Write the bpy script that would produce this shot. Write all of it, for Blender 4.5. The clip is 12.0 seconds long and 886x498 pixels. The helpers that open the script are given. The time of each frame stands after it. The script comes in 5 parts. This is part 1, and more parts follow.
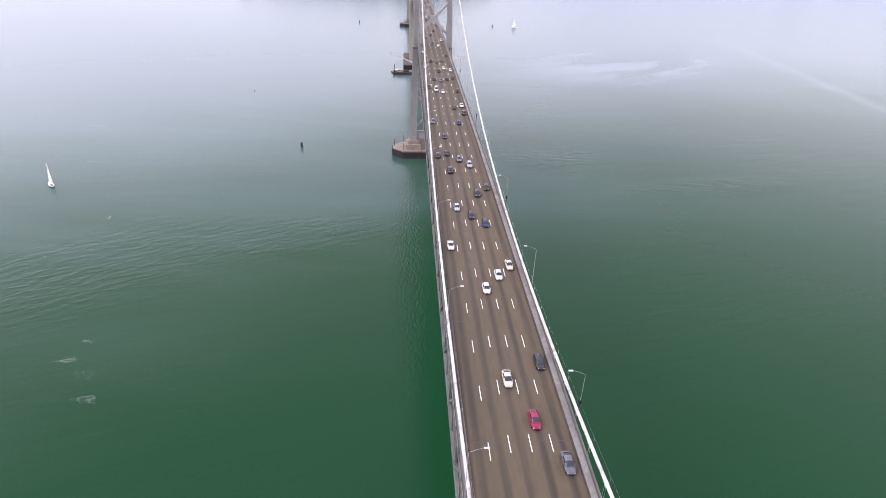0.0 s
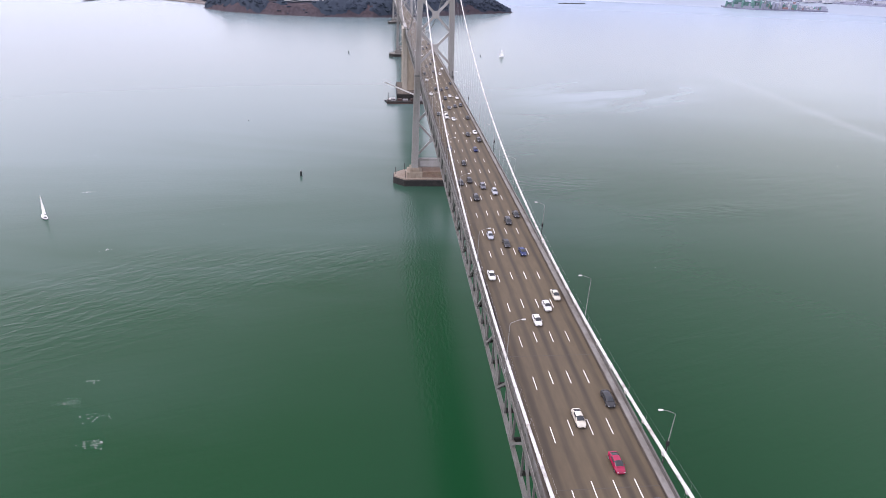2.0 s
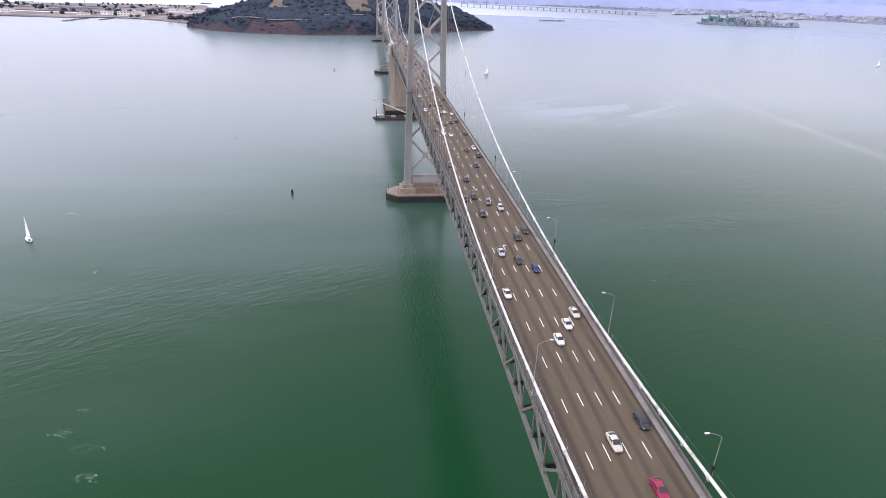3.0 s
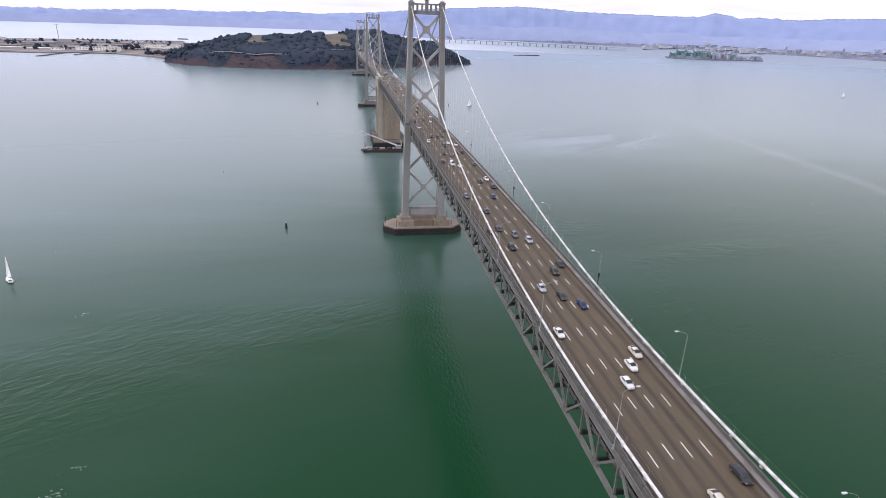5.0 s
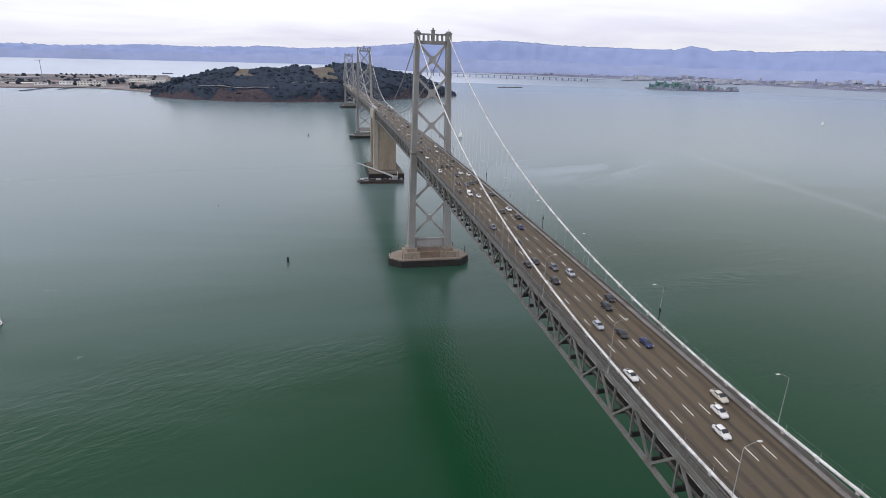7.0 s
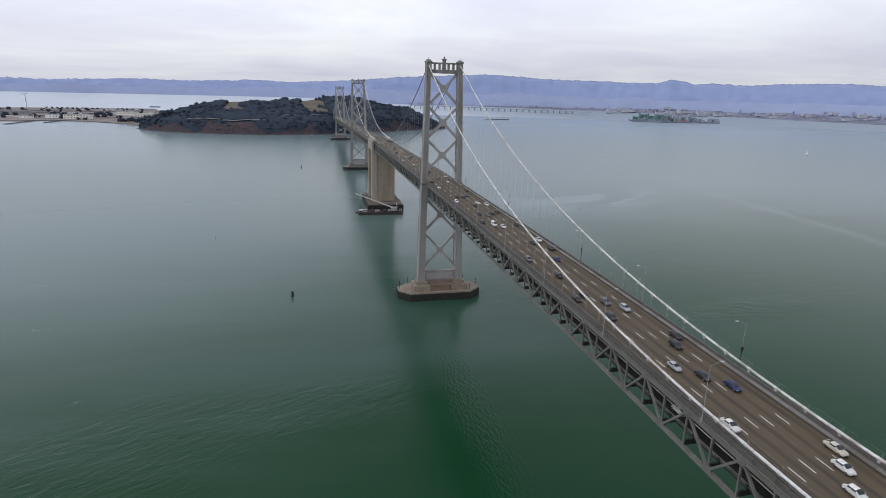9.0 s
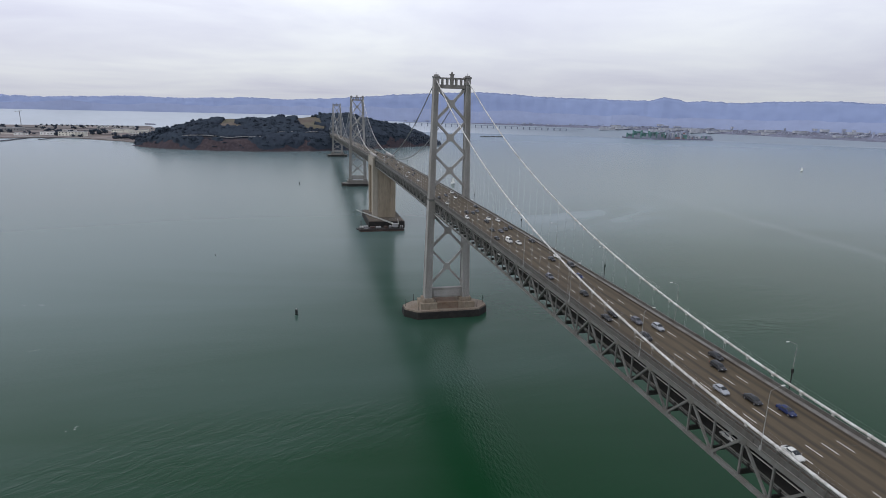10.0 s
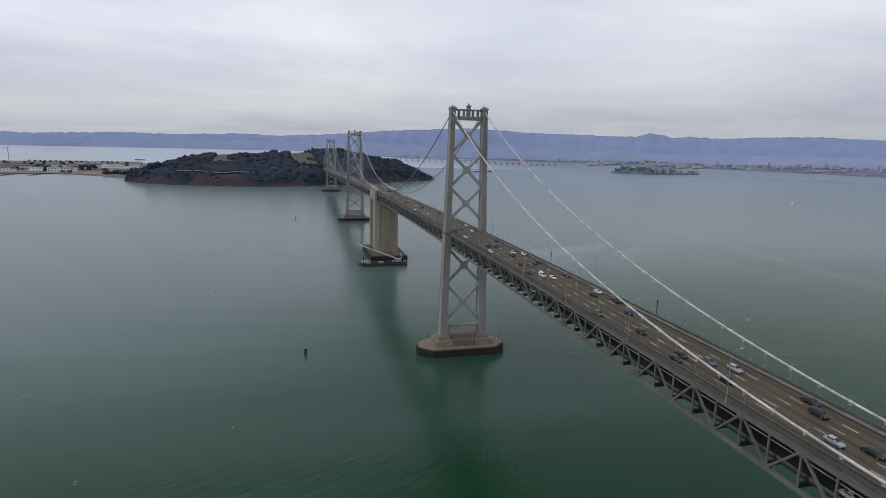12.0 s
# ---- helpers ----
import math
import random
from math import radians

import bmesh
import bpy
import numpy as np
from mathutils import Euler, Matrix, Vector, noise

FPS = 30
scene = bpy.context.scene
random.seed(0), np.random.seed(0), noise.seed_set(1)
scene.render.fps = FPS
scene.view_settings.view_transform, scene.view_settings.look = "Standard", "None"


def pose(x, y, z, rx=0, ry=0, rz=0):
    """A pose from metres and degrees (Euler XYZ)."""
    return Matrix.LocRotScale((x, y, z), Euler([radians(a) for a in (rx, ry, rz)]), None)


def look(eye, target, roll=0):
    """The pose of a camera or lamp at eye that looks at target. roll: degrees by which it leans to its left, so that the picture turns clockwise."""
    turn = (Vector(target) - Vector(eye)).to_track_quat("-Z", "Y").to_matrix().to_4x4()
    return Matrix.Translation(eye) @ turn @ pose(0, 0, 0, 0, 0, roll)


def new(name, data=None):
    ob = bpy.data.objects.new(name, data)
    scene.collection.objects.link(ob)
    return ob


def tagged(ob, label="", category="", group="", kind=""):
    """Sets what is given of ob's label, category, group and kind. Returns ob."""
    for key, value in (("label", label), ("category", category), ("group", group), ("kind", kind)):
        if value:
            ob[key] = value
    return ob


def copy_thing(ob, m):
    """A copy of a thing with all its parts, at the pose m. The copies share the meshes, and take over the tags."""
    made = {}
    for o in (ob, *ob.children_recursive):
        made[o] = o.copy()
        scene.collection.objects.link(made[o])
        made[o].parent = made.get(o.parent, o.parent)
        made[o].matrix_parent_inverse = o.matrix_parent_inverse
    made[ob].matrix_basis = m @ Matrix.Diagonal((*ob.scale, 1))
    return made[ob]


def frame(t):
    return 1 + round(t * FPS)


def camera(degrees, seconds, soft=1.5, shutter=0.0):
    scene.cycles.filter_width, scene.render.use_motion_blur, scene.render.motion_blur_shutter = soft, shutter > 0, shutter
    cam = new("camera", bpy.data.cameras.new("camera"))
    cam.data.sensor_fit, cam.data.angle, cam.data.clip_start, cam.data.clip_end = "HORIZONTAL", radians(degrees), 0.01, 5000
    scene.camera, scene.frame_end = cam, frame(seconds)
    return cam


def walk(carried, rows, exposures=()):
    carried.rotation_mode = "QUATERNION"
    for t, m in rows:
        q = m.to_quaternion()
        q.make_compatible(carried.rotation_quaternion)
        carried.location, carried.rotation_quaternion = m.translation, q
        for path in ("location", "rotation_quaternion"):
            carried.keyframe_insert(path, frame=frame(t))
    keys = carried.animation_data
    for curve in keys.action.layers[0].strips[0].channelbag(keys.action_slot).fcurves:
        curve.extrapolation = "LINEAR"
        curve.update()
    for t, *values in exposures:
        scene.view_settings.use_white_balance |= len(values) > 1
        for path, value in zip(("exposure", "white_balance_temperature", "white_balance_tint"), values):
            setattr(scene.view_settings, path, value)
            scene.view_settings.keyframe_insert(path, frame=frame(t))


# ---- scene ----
cam = camera(75.63, 12.0, soft=0.9)
PATH = [
    (0.0, look((-19.10, -416.75, 147.95), (-12.43, -329.43, 99.69), 2.17)),
    (0.5, look((-22.49, -415.28, 147.26), (-15.32, -327.48, 99.93), 2.22)),
    (1.0, look((-25.95, -413.73, 146.60), (-18.22, -325.45, 100.26), 2.25)),
    (1.5, look((-29.46, -412.02, 145.97), (-21.00, -323.21, 100.78), 2.23)),
    (2.0, look((-32.94, -410.07, 145.36), (-23.42, -320.75, 101.40), 2.15)),
    (2.5, look((-36.35, -407.93, 144.76), (-25.50, -318.15, 102.08), 2.04)),
    (3.0, look((-39.79, -405.68, 144.15), (-27.51, -315.49, 102.73), 1.93)),
    (5.0, look((-54.36, -394.45, 141.27), (-38.03, -302.73, 104.94), 1.90)),
    (5.5, look((-57.75, -391.28, 140.59), (-40.66, -299.20, 105.52), 1.82)),
    (6.0, look((-61.23, -388.02, 139.89), (-43.42, -295.62, 106.04), 1.73)),
    (6.5, look((-64.73, -384.68, 139.15), (-46.22, -291.98, 106.54), 1.64)),
    (7.0, look((-68.21, -381.29, 138.43), (-49.05, -288.27, 107.10), 1.58)),
    (9.0, look((-82.26, -366.00, 135.13), (-60.53, -271.94, 109.05), 1.48)),
    (9.5, look((-85.63, -362.11, 134.35), (-63.33, -267.81, 109.67), 1.49)),
    (10.0, look((-89.26, -358.03, 133.49), (-66.45, -263.49, 110.23), 1.47)),
    (10.5, look((-92.93, -353.92, 132.63), (-69.60, -259.16, 110.83), 1.45)),
    (11.0, look((-96.51, -349.90, 131.88), (-72.68, -254.93, 111.57), 1.43)),
    (11.5, look((-99.98, -345.93, 131.19), (-75.64, -250.77, 112.40), 1.42)),
    (12.0, look((-103.36, -341.99, 130.53), (-78.44, -246.70, 113.25), 1.41)),
]
EXPOSURES = [(0, .55, 6480, 21), (3, .38, 6490, 19), (5, .06, 6490, 15), (7, -.24, 6510, 10), (9, -.56, 6470, 7), (10.5, -.76, 6440, 6), (12, -.96, 6440, 5)]
walk(cam, PATH, EXPOSURES)

# ---------------------------------------------------------------- world, sun
SUN_EL, SUN_AZ = 47.0, 256.0   # degrees: height, and compass turn from +y towards +x
world = bpy.data.worlds.new("overcast_sky")
scene.world = world
world.use_nodes = True
wn, wl = world.node_tree.nodes, world.node_tree.links
wn.clear()
w_out = wn.new("ShaderNodeOutputWorld")
w_bg = wn.new("ShaderNodeBackground")
w_sky = wn.new("ShaderNodeTexSky")
w_sky.sky_type, w_sky.sun_disc = "NISHITA", False
w_sky.sun_elevation, w_sky.sun_rotation = radians(SUN_EL), radians(SUN_AZ)
w_sky.air_density, w_sky.dust_density = 1.0, 3.0
w_scale = wn.new("ShaderNodeMix")
w_scale.data_type, w_scale.blend_type = "RGBA", "MULTIPLY"
w_scale.inputs[0].default_value = 1.0
w_scale.inputs[7].default_value = (0.10, 0.10, 0.10, 1)
wl.new(w_sky.outputs[0], w_scale.inputs[6])
w_tc = wn.new("ShaderNodeTexCoord")
# layered cloud, laid out on a level deck overhead so that it flattens towards the horizon
w_dir, w_lift, w_flat = wn.new("ShaderNodeSeparateXYZ"), wn.new("ShaderNodeMath"), wn.new("ShaderNodeVectorMath")
wl.new(w_tc.outputs["Generated"], w_dir.inputs[0])
w_lift.operation, w_lift.inputs[1].default_value = "ADD", 0.10
w_abs = wn.new("ShaderNodeMath")
w_abs.operation = "ABSOLUTE"
wl.new(w_dir.outputs["Z"], w_abs.inputs[0])
wl.new(w_abs.outputs[0], w_lift.inputs[0])
w_flat.operation = "DIVIDE"
w_den = wn.new("ShaderNodeCombineXYZ")
for key in "XYZ":
    wl.new(w_lift.outputs[0], w_den.inputs[key])
wl.new(w_tc.outputs["Generated"], w_flat.inputs[0])
wl.new(w_den.outputs[0], w_flat.inputs[1])
w_map = wn.new("ShaderNodeMapping")
w_map.inputs["Scale"].default_value = (0.40, 0.46, 0.0)
w_map.inputs["Location"].default_value = (3.4, 1.3, 0.0)
w_map.inputs["Rotation"].default_value = (0, 0, radians(12))
wl.new(w_flat.outputs[0], w_map.inputs["Vector"])
w_n1 = wn.new("ShaderNodeTexNoise")
w_n1.inputs["Scale"].default_value, w_n1.inputs["Detail"].default_value = 1.15, 8
w_n1.inputs["Roughness"].default_value, w_n1.inputs["Distortion"].default_value = 0.56, 0.35
wl.new(w_map.outputs[0], w_n1.inputs["Vector"])
w_ramp = wn.new("ShaderNodeValToRGB")
els = w_ramp.color_ramp.elements
els[0].position, els[0].color = 0.30, (0.755, 0.75, 0.905, 1)
els[1].position, els[1].color = 0.68, (1.01, 1.02, 1.075, 1)
mid = els.new(0.48)
mid.color = (0.87, 0.873, 0.99, 1)
wl.new(w_n1.outputs["Fac"], w_ramp.inputs["Fac"])
w_mix = wn.new("ShaderNodeMix")
w_mix.data_type = "RGBA"
w_mix.inputs[0].default_value = 0.88
wl.new(w_scale.outputs[2], w_mix.inputs[6])
wl.new(w_ramp.outputs["Color"], w_mix.inputs[7])
# a cloud deck that is thickest at the horizon and overhead, and thins towards -x
w_sep = wn.new("ShaderNodeSeparateXYZ")
wl.new(w_tc.outputs["Generated"], w_sep.inputs[0])
w_up, w_side, w_top = [wn.new("ShaderNodeMapRange") for _ in range(3)]
w_mul, w_str, w_high = [wn.new("ShaderNodeMath") for _ in range(3)]
for r, vals in ((w_up, (0.0, 0.17, 0.91, 1.48)), (w_side, (-0.7, 0.8, 1.10, 0.92)), (w_top, (0.22, 0.5, 1.0, 0.90))):
    for key, val in zip(("From Min", "From Max", "To Min", "To Max"), vals):
        r.inputs[key].default_value = val
wl.new(w_sep.outputs["Z"], w_up.inputs["Value"])
wl.new(w_sep.outputs["X"], w_side.inputs["Value"])
wl.new(w_sep.outputs["Z"], w_top.inputs["Value"])
w_mul.operation, w_str.operation, w_high.operation = "MULTIPLY", "MULTIPLY", "MULTIPLY"
wl.new(w_top.outputs[0], w_high.inputs[1])
wl.new(w_up.outputs[0], w_mul.inputs[0])
wl.new(w_side.outputs[0], w_mul.inputs[1])
wl.new(w_mul.outputs[0], w_high.inputs[0])
wl.new(w_high.outputs[0], w_str.inputs[0])
w_str.inputs[1].default_value = 1.22
wl.new(w_mix.outputs[2], w_bg.inputs["Color"])
wl.new(w_str.outputs[0], w_bg.inputs["Strength"])
wl.new(w_bg.outputs[0], w_out.inputs["Surface"])

sun = new("sun", bpy.data.lights.new("sun", "SUN"))
sun.data.energy, sun.data.angle, sun.data.color = 1.1, radians(24), (1.0, 0.96, 0.90)
sun_dir = Vector((math.sin(radians(SUN_AZ)) * math.cos(radians(SUN_EL)), math.cos(radians(SUN_AZ)) * math.cos(radians(SUN_EL)), math.sin(radians(SUN_EL))))
sun.matrix_world = look(sun_dir * 400 + Vector((0, 0, 100)), (0, 0, 100))


# ---------------------------------------------------------------- materials
def surface(name, colour, rough=0.7, metal=0.0, big=(0.05, 0.25), fine=(1.5, 0.15), bump=0.0, tint=None, stretch=(1, 1, 1), vary=0.0, ior=1.45):
    """Paint, stone or metal with stains at a large scale and grain at a small one."""
    m = bpy.data.materials.new(name)
    m.use_nodes = True
    n, l = m.node_tree.nodes, m.node_tree.links
    b = n["Principled BSDF"]
    b.inputs["Roughness"].default_value, b.inputs["Metallic"].default_value, b.inputs["IOR"].default_value = rough, metal, ior
    tc = n.new("ShaderNodeTexCoord")
    mp = n.new("ShaderNodeMapping")
    mp.inputs["Scale"].default_value = stretch
    l.new(tc.outputs["Object"], mp.inputs["Vector"])
    n1, n2 = n.new("ShaderNodeTexNoise"), n.new("ShaderNodeTexNoise")
    n1.inputs["Scale"].default_value, n1.inputs["Detail"].default_value = big[0], 5
    n2.inputs["Scale"].default_value, n2.inputs["Detail"].default_value = fine[0], 4
    l.new(mp.outputs[0], n1.inputs["Vector"])
    l.new(mp.outputs[0], n2.inputs["Vector"])
    dark = tint or tuple(c * 0.45 for c in colour)
    ra = n.new("ShaderNodeMapRange")
    ra.inputs["From Min"].default_value, ra.inputs["From Max"].default_value = 0.42, 0.72
    ra.inputs["To Max"].default_value = min(1.0, big[1] * 2.2)
    l.new(n1.outputs["Fac"], ra.inputs["Value"])
    mx = n.new("ShaderNodeMix")
    mx.data_type = "RGBA"
    mx.inputs[6].default_value, mx.inputs[7].default_value = (*colour, 1), (*dark, 1)
    l.new(ra.outputs[0], mx.inputs[0])
    rb = n.new("ShaderNodeMapRange")
    rb.inputs["From Min"].default_value, rb.inputs["From Max"].default_value = 0.25, 0.75
    rb.inputs["To Min"].default_value, rb.inputs["To Max"].default_value = 1 - fine[1], 1 + fine[1]
    l.new(n2.outputs["Fac"], rb.inputs["Value"])
    mul = n.new("ShaderNodeMix")
    mul.data_type, mul.blend_type = "RGBA", "MULTIPLY"
    mul.inputs[0].default_value = 1.0
    l.new(mx.outputs[2], mul.inputs[6])
    l.new(rb.outputs[0], mul.inputs[7])
    last = mul.outputs[2]
    if vary:
        oi = n.new("ShaderNodeObjectInfo")
        rc = n.new("ShaderNodeMapRange")
        rc.inputs["To Min"].default_value, rc.inputs["To Max"].default_value = 1 - vary, 1 + vary
        l.new(oi.outputs["Random"], rc.inputs["Value"])
        m2 = n.new("ShaderNodeMix")
        m2.data_type, m2.blend_type = "RGBA", "MULTIPLY"
        m2.inputs[0].default_value = 1.0
        l.new(last, m2.inputs[6])
        l.new(rc.outputs[0], m2.inputs[7])
        last = m2.outputs[2]
    l.new(last, b.inputs["Base Color"])
    if bump:
        bp = n.new("ShaderNodeBump")
        bp.inputs["Strength"].default_value, bp.inputs["Distance"].default_value = 0.6, bump
        l.new(n2.outputs["Fac"], bp.inputs["Height"])
        l.new(bp.outputs[0], b.inputs["Normal"])
    return m


def islands_vary(m, amount):
    """Each joined piece of a mesh gets its own lightness."""
    n, l = m.node_tree.nodes, m.node_tree.links
    b = n["Principled BSDF"]
    src = b.inputs["Base Color"].links[0].from_socket
    g = n.new("ShaderNodeNewGeometry")
    r = n.new("ShaderNodeMapRange")
    r.inputs["To Min"].default_value, r.inputs["To Max"].default_value = 1 - amount, 1 + amount
    l.new(g.outputs["Random Per Island"], r.inputs["Value"])
    mu = n.new("ShaderNodeMix")
    mu.data_type, mu.blend_type = "RGBA", "MULTIPLY"
    mu.inputs[0].default_value = 1.0
    l.new(src, mu.inputs[6])
    l.new(r.outputs[0], mu.inputs[7])
    l.new(mu.outputs[2], b.inputs["Base Color"])
    return m


STEEL = surface("weathered_grey_paint", (0.288, 0.284, 0.276), 0.55, 0, (0.12, 0.28), (2.5, 0.16), 0.01, (0.20, 0.178, 0.155), (1, 1, 0.35), 0.07)
STEEL_DARK = surface("stained_grey_paint", (0.215, 0.208, 0.202), 0.6, 0, (0.2, 0.3), (2.5, 0.18), 0.01, (0.11, 0.095, 0.08), (1, 1, 0.4), 0.07)
# inner members coloured near black for the shade under the upper deck
TRUSS_SHADED = surface("shaded_inner_steel", (0.028, 0.028, 0.027), 0.7, 0, (0.2, 0.3), (3.0, 0.18))
TRUSS = surface("truss_grey_paint", (0.135, 0.137, 0.130), 0.6, 0, (0.2, 0.3), (3.0, 0.18), 0.01, (0.085, 0.07, 0.06), (1, 1, 1), 0.12)
CABLE = surface("pale_cable_paint", (0.56, 0.56, 0.555), 0.6, 0, (0.35, 0.55), (1.6, 0.28), 0.02, (0.27, 0.245, 0.22))
CABLE_GREY = surface("grey_cable_paint", (0.24, 0.245, 0.25), 0.55, 0, (0.3, 0.18), (4.0, 0.12), 0.01, (0.16, 0.15, 0.14))
ROPE = surface("galvanised_rope", (0.40, 0.41, 0.42), 0.5, 0.2)
RAIL = surface("rail_paint", (0.085, 0.083, 0.078), 0.55, 0, (0.25, 0.3), (3.0, 0.15), 0, (0.12, 0.105, 0.09), (1, 1, 1), 0.1)
FASCIA = surface("streaked_fascia_paint", (0.092, 0.089, 0.084), 0.6, 0, (0.3, 0.40), (2.5, 0.22), 0, (0.062, 0.053, 0.045), (1, 1, 0.4))
RAIL_PALE = surface("pale_tray_paint", (0.34, 0.34, 0.33), 0.6, 0, (0.25, 0.3), (3.0, 0.15), 0, (0.2, 0.18, 0.16))
PARAPET = surface("stained_parapet_concrete", (0.205, 0.198, 0.19), 0.85, 0, (0.28, 0.5), (2.0, 0.2), 0.01, (0.125, 0.112, 0.10), (1, 0.6, 1))
KERB = surface("grimy_kerb_and_shaded_ledge", (0.075, 0.062, 0.050), 0.9, 0, (0.2, 0.4), (2.0, 0.2), 0.01, (0.05, 0.04, 0.033), (1, 0.4, 1))
CONCRETE = surface("weathered_tan_concrete", (0.255, 0.218, 0.168), 0.88, 0, (0.09, 0.3), (0.8, 0.16), 0.03, (0.165, 0.135, 0.098), (1, 1, 0.18))
PEDESTAL = surface("tan_pedestal_concrete", (0.235, 0.198, 0.155), 0.9, 0, (0.15, 0.4), (0.9, 0.2), 0.03, (0.165, 0.128, 0.095), (1, 1, 0.3))
ANCHOR_BASE = surface("dark_brown_concrete", (0.085, 0.070, 0.056), 0.85, 0, (0.1, 0.4), (0.7, 0.2), 0.03, (0.045, 0.038, 0.032))
# paler copy of the anchorage concrete, in the tone of its lit side
CONCRETE_LIT = surface("pale_lit_concrete", (0.29, 0.265, 0.225), 0.88, 0, (0.1, 0.25), (0.8, 0.14), 0.03, (0.25, 0.225, 0.19), (1, 1, 0.2))
PIER_TOP = surface("stained_pier_deck", (0.215, 0.182, 0.148), 0.9, 0, (0.12, 0.4), (0.9, 0.2), 0.02, (0.17, 0.13, 0.10))
PIER_GREY = surface("grey_pier_concrete", (0.17, 0.165, 0.155), 0.9, 0, (0.12, 0.4), (0.9, 0.2), 0.02, (0.11, 0.10, 0.09))
PIER_RUST = surface("rust_stained_concrete", (0.165, 0.122, 0.092), 0.9, 0, (0.2, 0.4), (1.2, 0.2), 0.02, (0.13, 0.08, 0.055))
FENDER = surface("black_timber_fender", (0.010, 0.010, 0.010), 0.8, 0, (0.3, 0.3), (2.0, 0.3), 0.05, (0.028, 0.025, 0.022))
# the shade of the deck above is put into this colour
LOWER_ROAD_SHADED = surface("shaded_lower_roadway", (0.030, 0.030, 0.029), 0.85)
PAINT_WHITE = surface("road_marking_paint", (0.74, 0.73, 0.70), 0.6, 0, (1.2, 0.2), (8, 0.12), 0, (0.42, 0.40, 0.37), (1, 1, 1), 0.10)
GUTTER = surface("gutter_dark_brown", (0.04, 0.03, 0.023), 0.9, 0, (0.3, 0.4), (2.0, 0.25), 0, (0.07, 0.055, 0.042), (1, 0.1, 1))
JOINT = surface("joint_steel", (0.06, 0.05, 0.042), 0.7)
DARK = surface("dark_rubber", (0.018, 0.018, 0.019), 0.7)
RIM = surface("wheel_alloy", (0.35, 0.35, 0.36), 0.35, 0.8)
GLASS_CAR = surface("tinted_glass", (0.02, 0.024, 0.028), 0.06, 0)
LAMP_CLEAR = surface("headlamp_lens", (0.42, 0.44, 0.47), 0.12)
LAMP_RED = surface("tail_lamp_lens", (0.30, 0.01, 0.012), 0.2)
LAMP_STEEL = surface("galvanised_lamp_steel", (0.33, 0.33, 0.325), 0.5, 0.2)
LAMP_GLASS = surface("street_lamp_head", (0.52, 0.52, 0.50), 0.4)
CAR_PAINT = {
    "w": surface("white_car_paint", (0.60, 0.60, 0.585), 0.25), "k": surface("black_car_paint", (0.022, 0.023, 0.026), 0.22),
    "g": surface("grey_car_paint", (0.105, 0.108, 0.128), 0.25), "s": surface("silver_car_paint", (0.36, 0.38, 0.42), 0.28, 0.3),
    "b": surface("blue_car_paint", (0.012, 0.022, 0.085), 0.22), "r": surface("crimson_car_paint", (0.25, 0.008, 0.045), 0.22),
    "e": surface("champagne_car_paint", (0.50, 0.47, 0.40), 0.28, 0.2),
}
CAR_WORD = {"w": "white", "k": "black", "g": "dark grey", "s": "silver", "b": "navy blue", "r": "crimson", "e": "champagne"}
# soil, scrub, leaf and flats colours carry the bluish haze of distance
SOIL = surface("red_brown_cliff_soil", (0.062, 0.050, 0.056), 0.95, 0, (0.02, 0.5), (0.12, 0.35), 0, (0.050, 0.044, 0.054), ior=1.08)
GRASS = surface("dry_grass", (0.102, 0.082, 0.070), 0.95, 0, (0.01, 0.35), (0.08, 0.2), 0, (0.085, 0.085, 0.045))
SCRUB = surface("hazed_undergrowth", (0.053, 0.053, 0.070), 0.95, 0, (0.015, 0.35), (0.1, 0.25), 0, (0.046, 0.042, 0.045), ior=1.08)
LEAF = islands_vary(surface("hazed_dark_foliage", (0.041, 0.053, 0.072), 0.95, 0, (0.012, 0.3), (0.2, 0.10), 0, (0.036, 0.043, 0.061), ior=1.05), 0.05)
FLATS = surface("flat_shore_ground", (0.172, 0.143, 0.138), 0.95, 0, (0.006, 0.5), (0.03, 0.35), 0, (0.085, 0.086, 0.085), (1, 0.35, 1))
WALL_CREAM = surface("cream_plaster", (0.76, 0.74, 0.67), 0.85)
WALL_WHITE = surface("white_plaster", (0.82, 0.82, 0.81), 0.85)
ROOF_GREY = surface("grey_roofing", (0.30, 0.30, 0.31), 0.9)
WINDOW_DARK = surface("dark_window", (0.03, 0.034, 0.04), 0.2)
# haze of distance is painted into the base colours from HILLS to HAZE_CONCRETE
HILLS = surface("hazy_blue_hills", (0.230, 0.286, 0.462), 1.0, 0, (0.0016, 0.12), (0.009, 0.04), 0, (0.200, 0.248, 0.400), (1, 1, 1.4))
# pale band that stands in for the haze low on the ridge
HAZE_BAND = surface("pale_haze_band", (0.275, 0.322, 0.480), 1.0, 0, (0.004, 0.2), (0.012, 0.06), 0, (0.240, 0.285, 0.440), (1, 1, 2.0))
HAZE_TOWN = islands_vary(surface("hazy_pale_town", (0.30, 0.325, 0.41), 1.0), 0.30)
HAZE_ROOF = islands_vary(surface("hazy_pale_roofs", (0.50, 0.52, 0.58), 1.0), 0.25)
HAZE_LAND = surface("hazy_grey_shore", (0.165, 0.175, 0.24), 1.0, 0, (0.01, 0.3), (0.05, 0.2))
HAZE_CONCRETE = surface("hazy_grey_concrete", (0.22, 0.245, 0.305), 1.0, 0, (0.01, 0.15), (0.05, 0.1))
PORT_GREEN = surface("weathered_green_steel", (0.105, 0.215, 0.205), 0.8, 0, (0.02, 0.4), (0.1, 0.3))
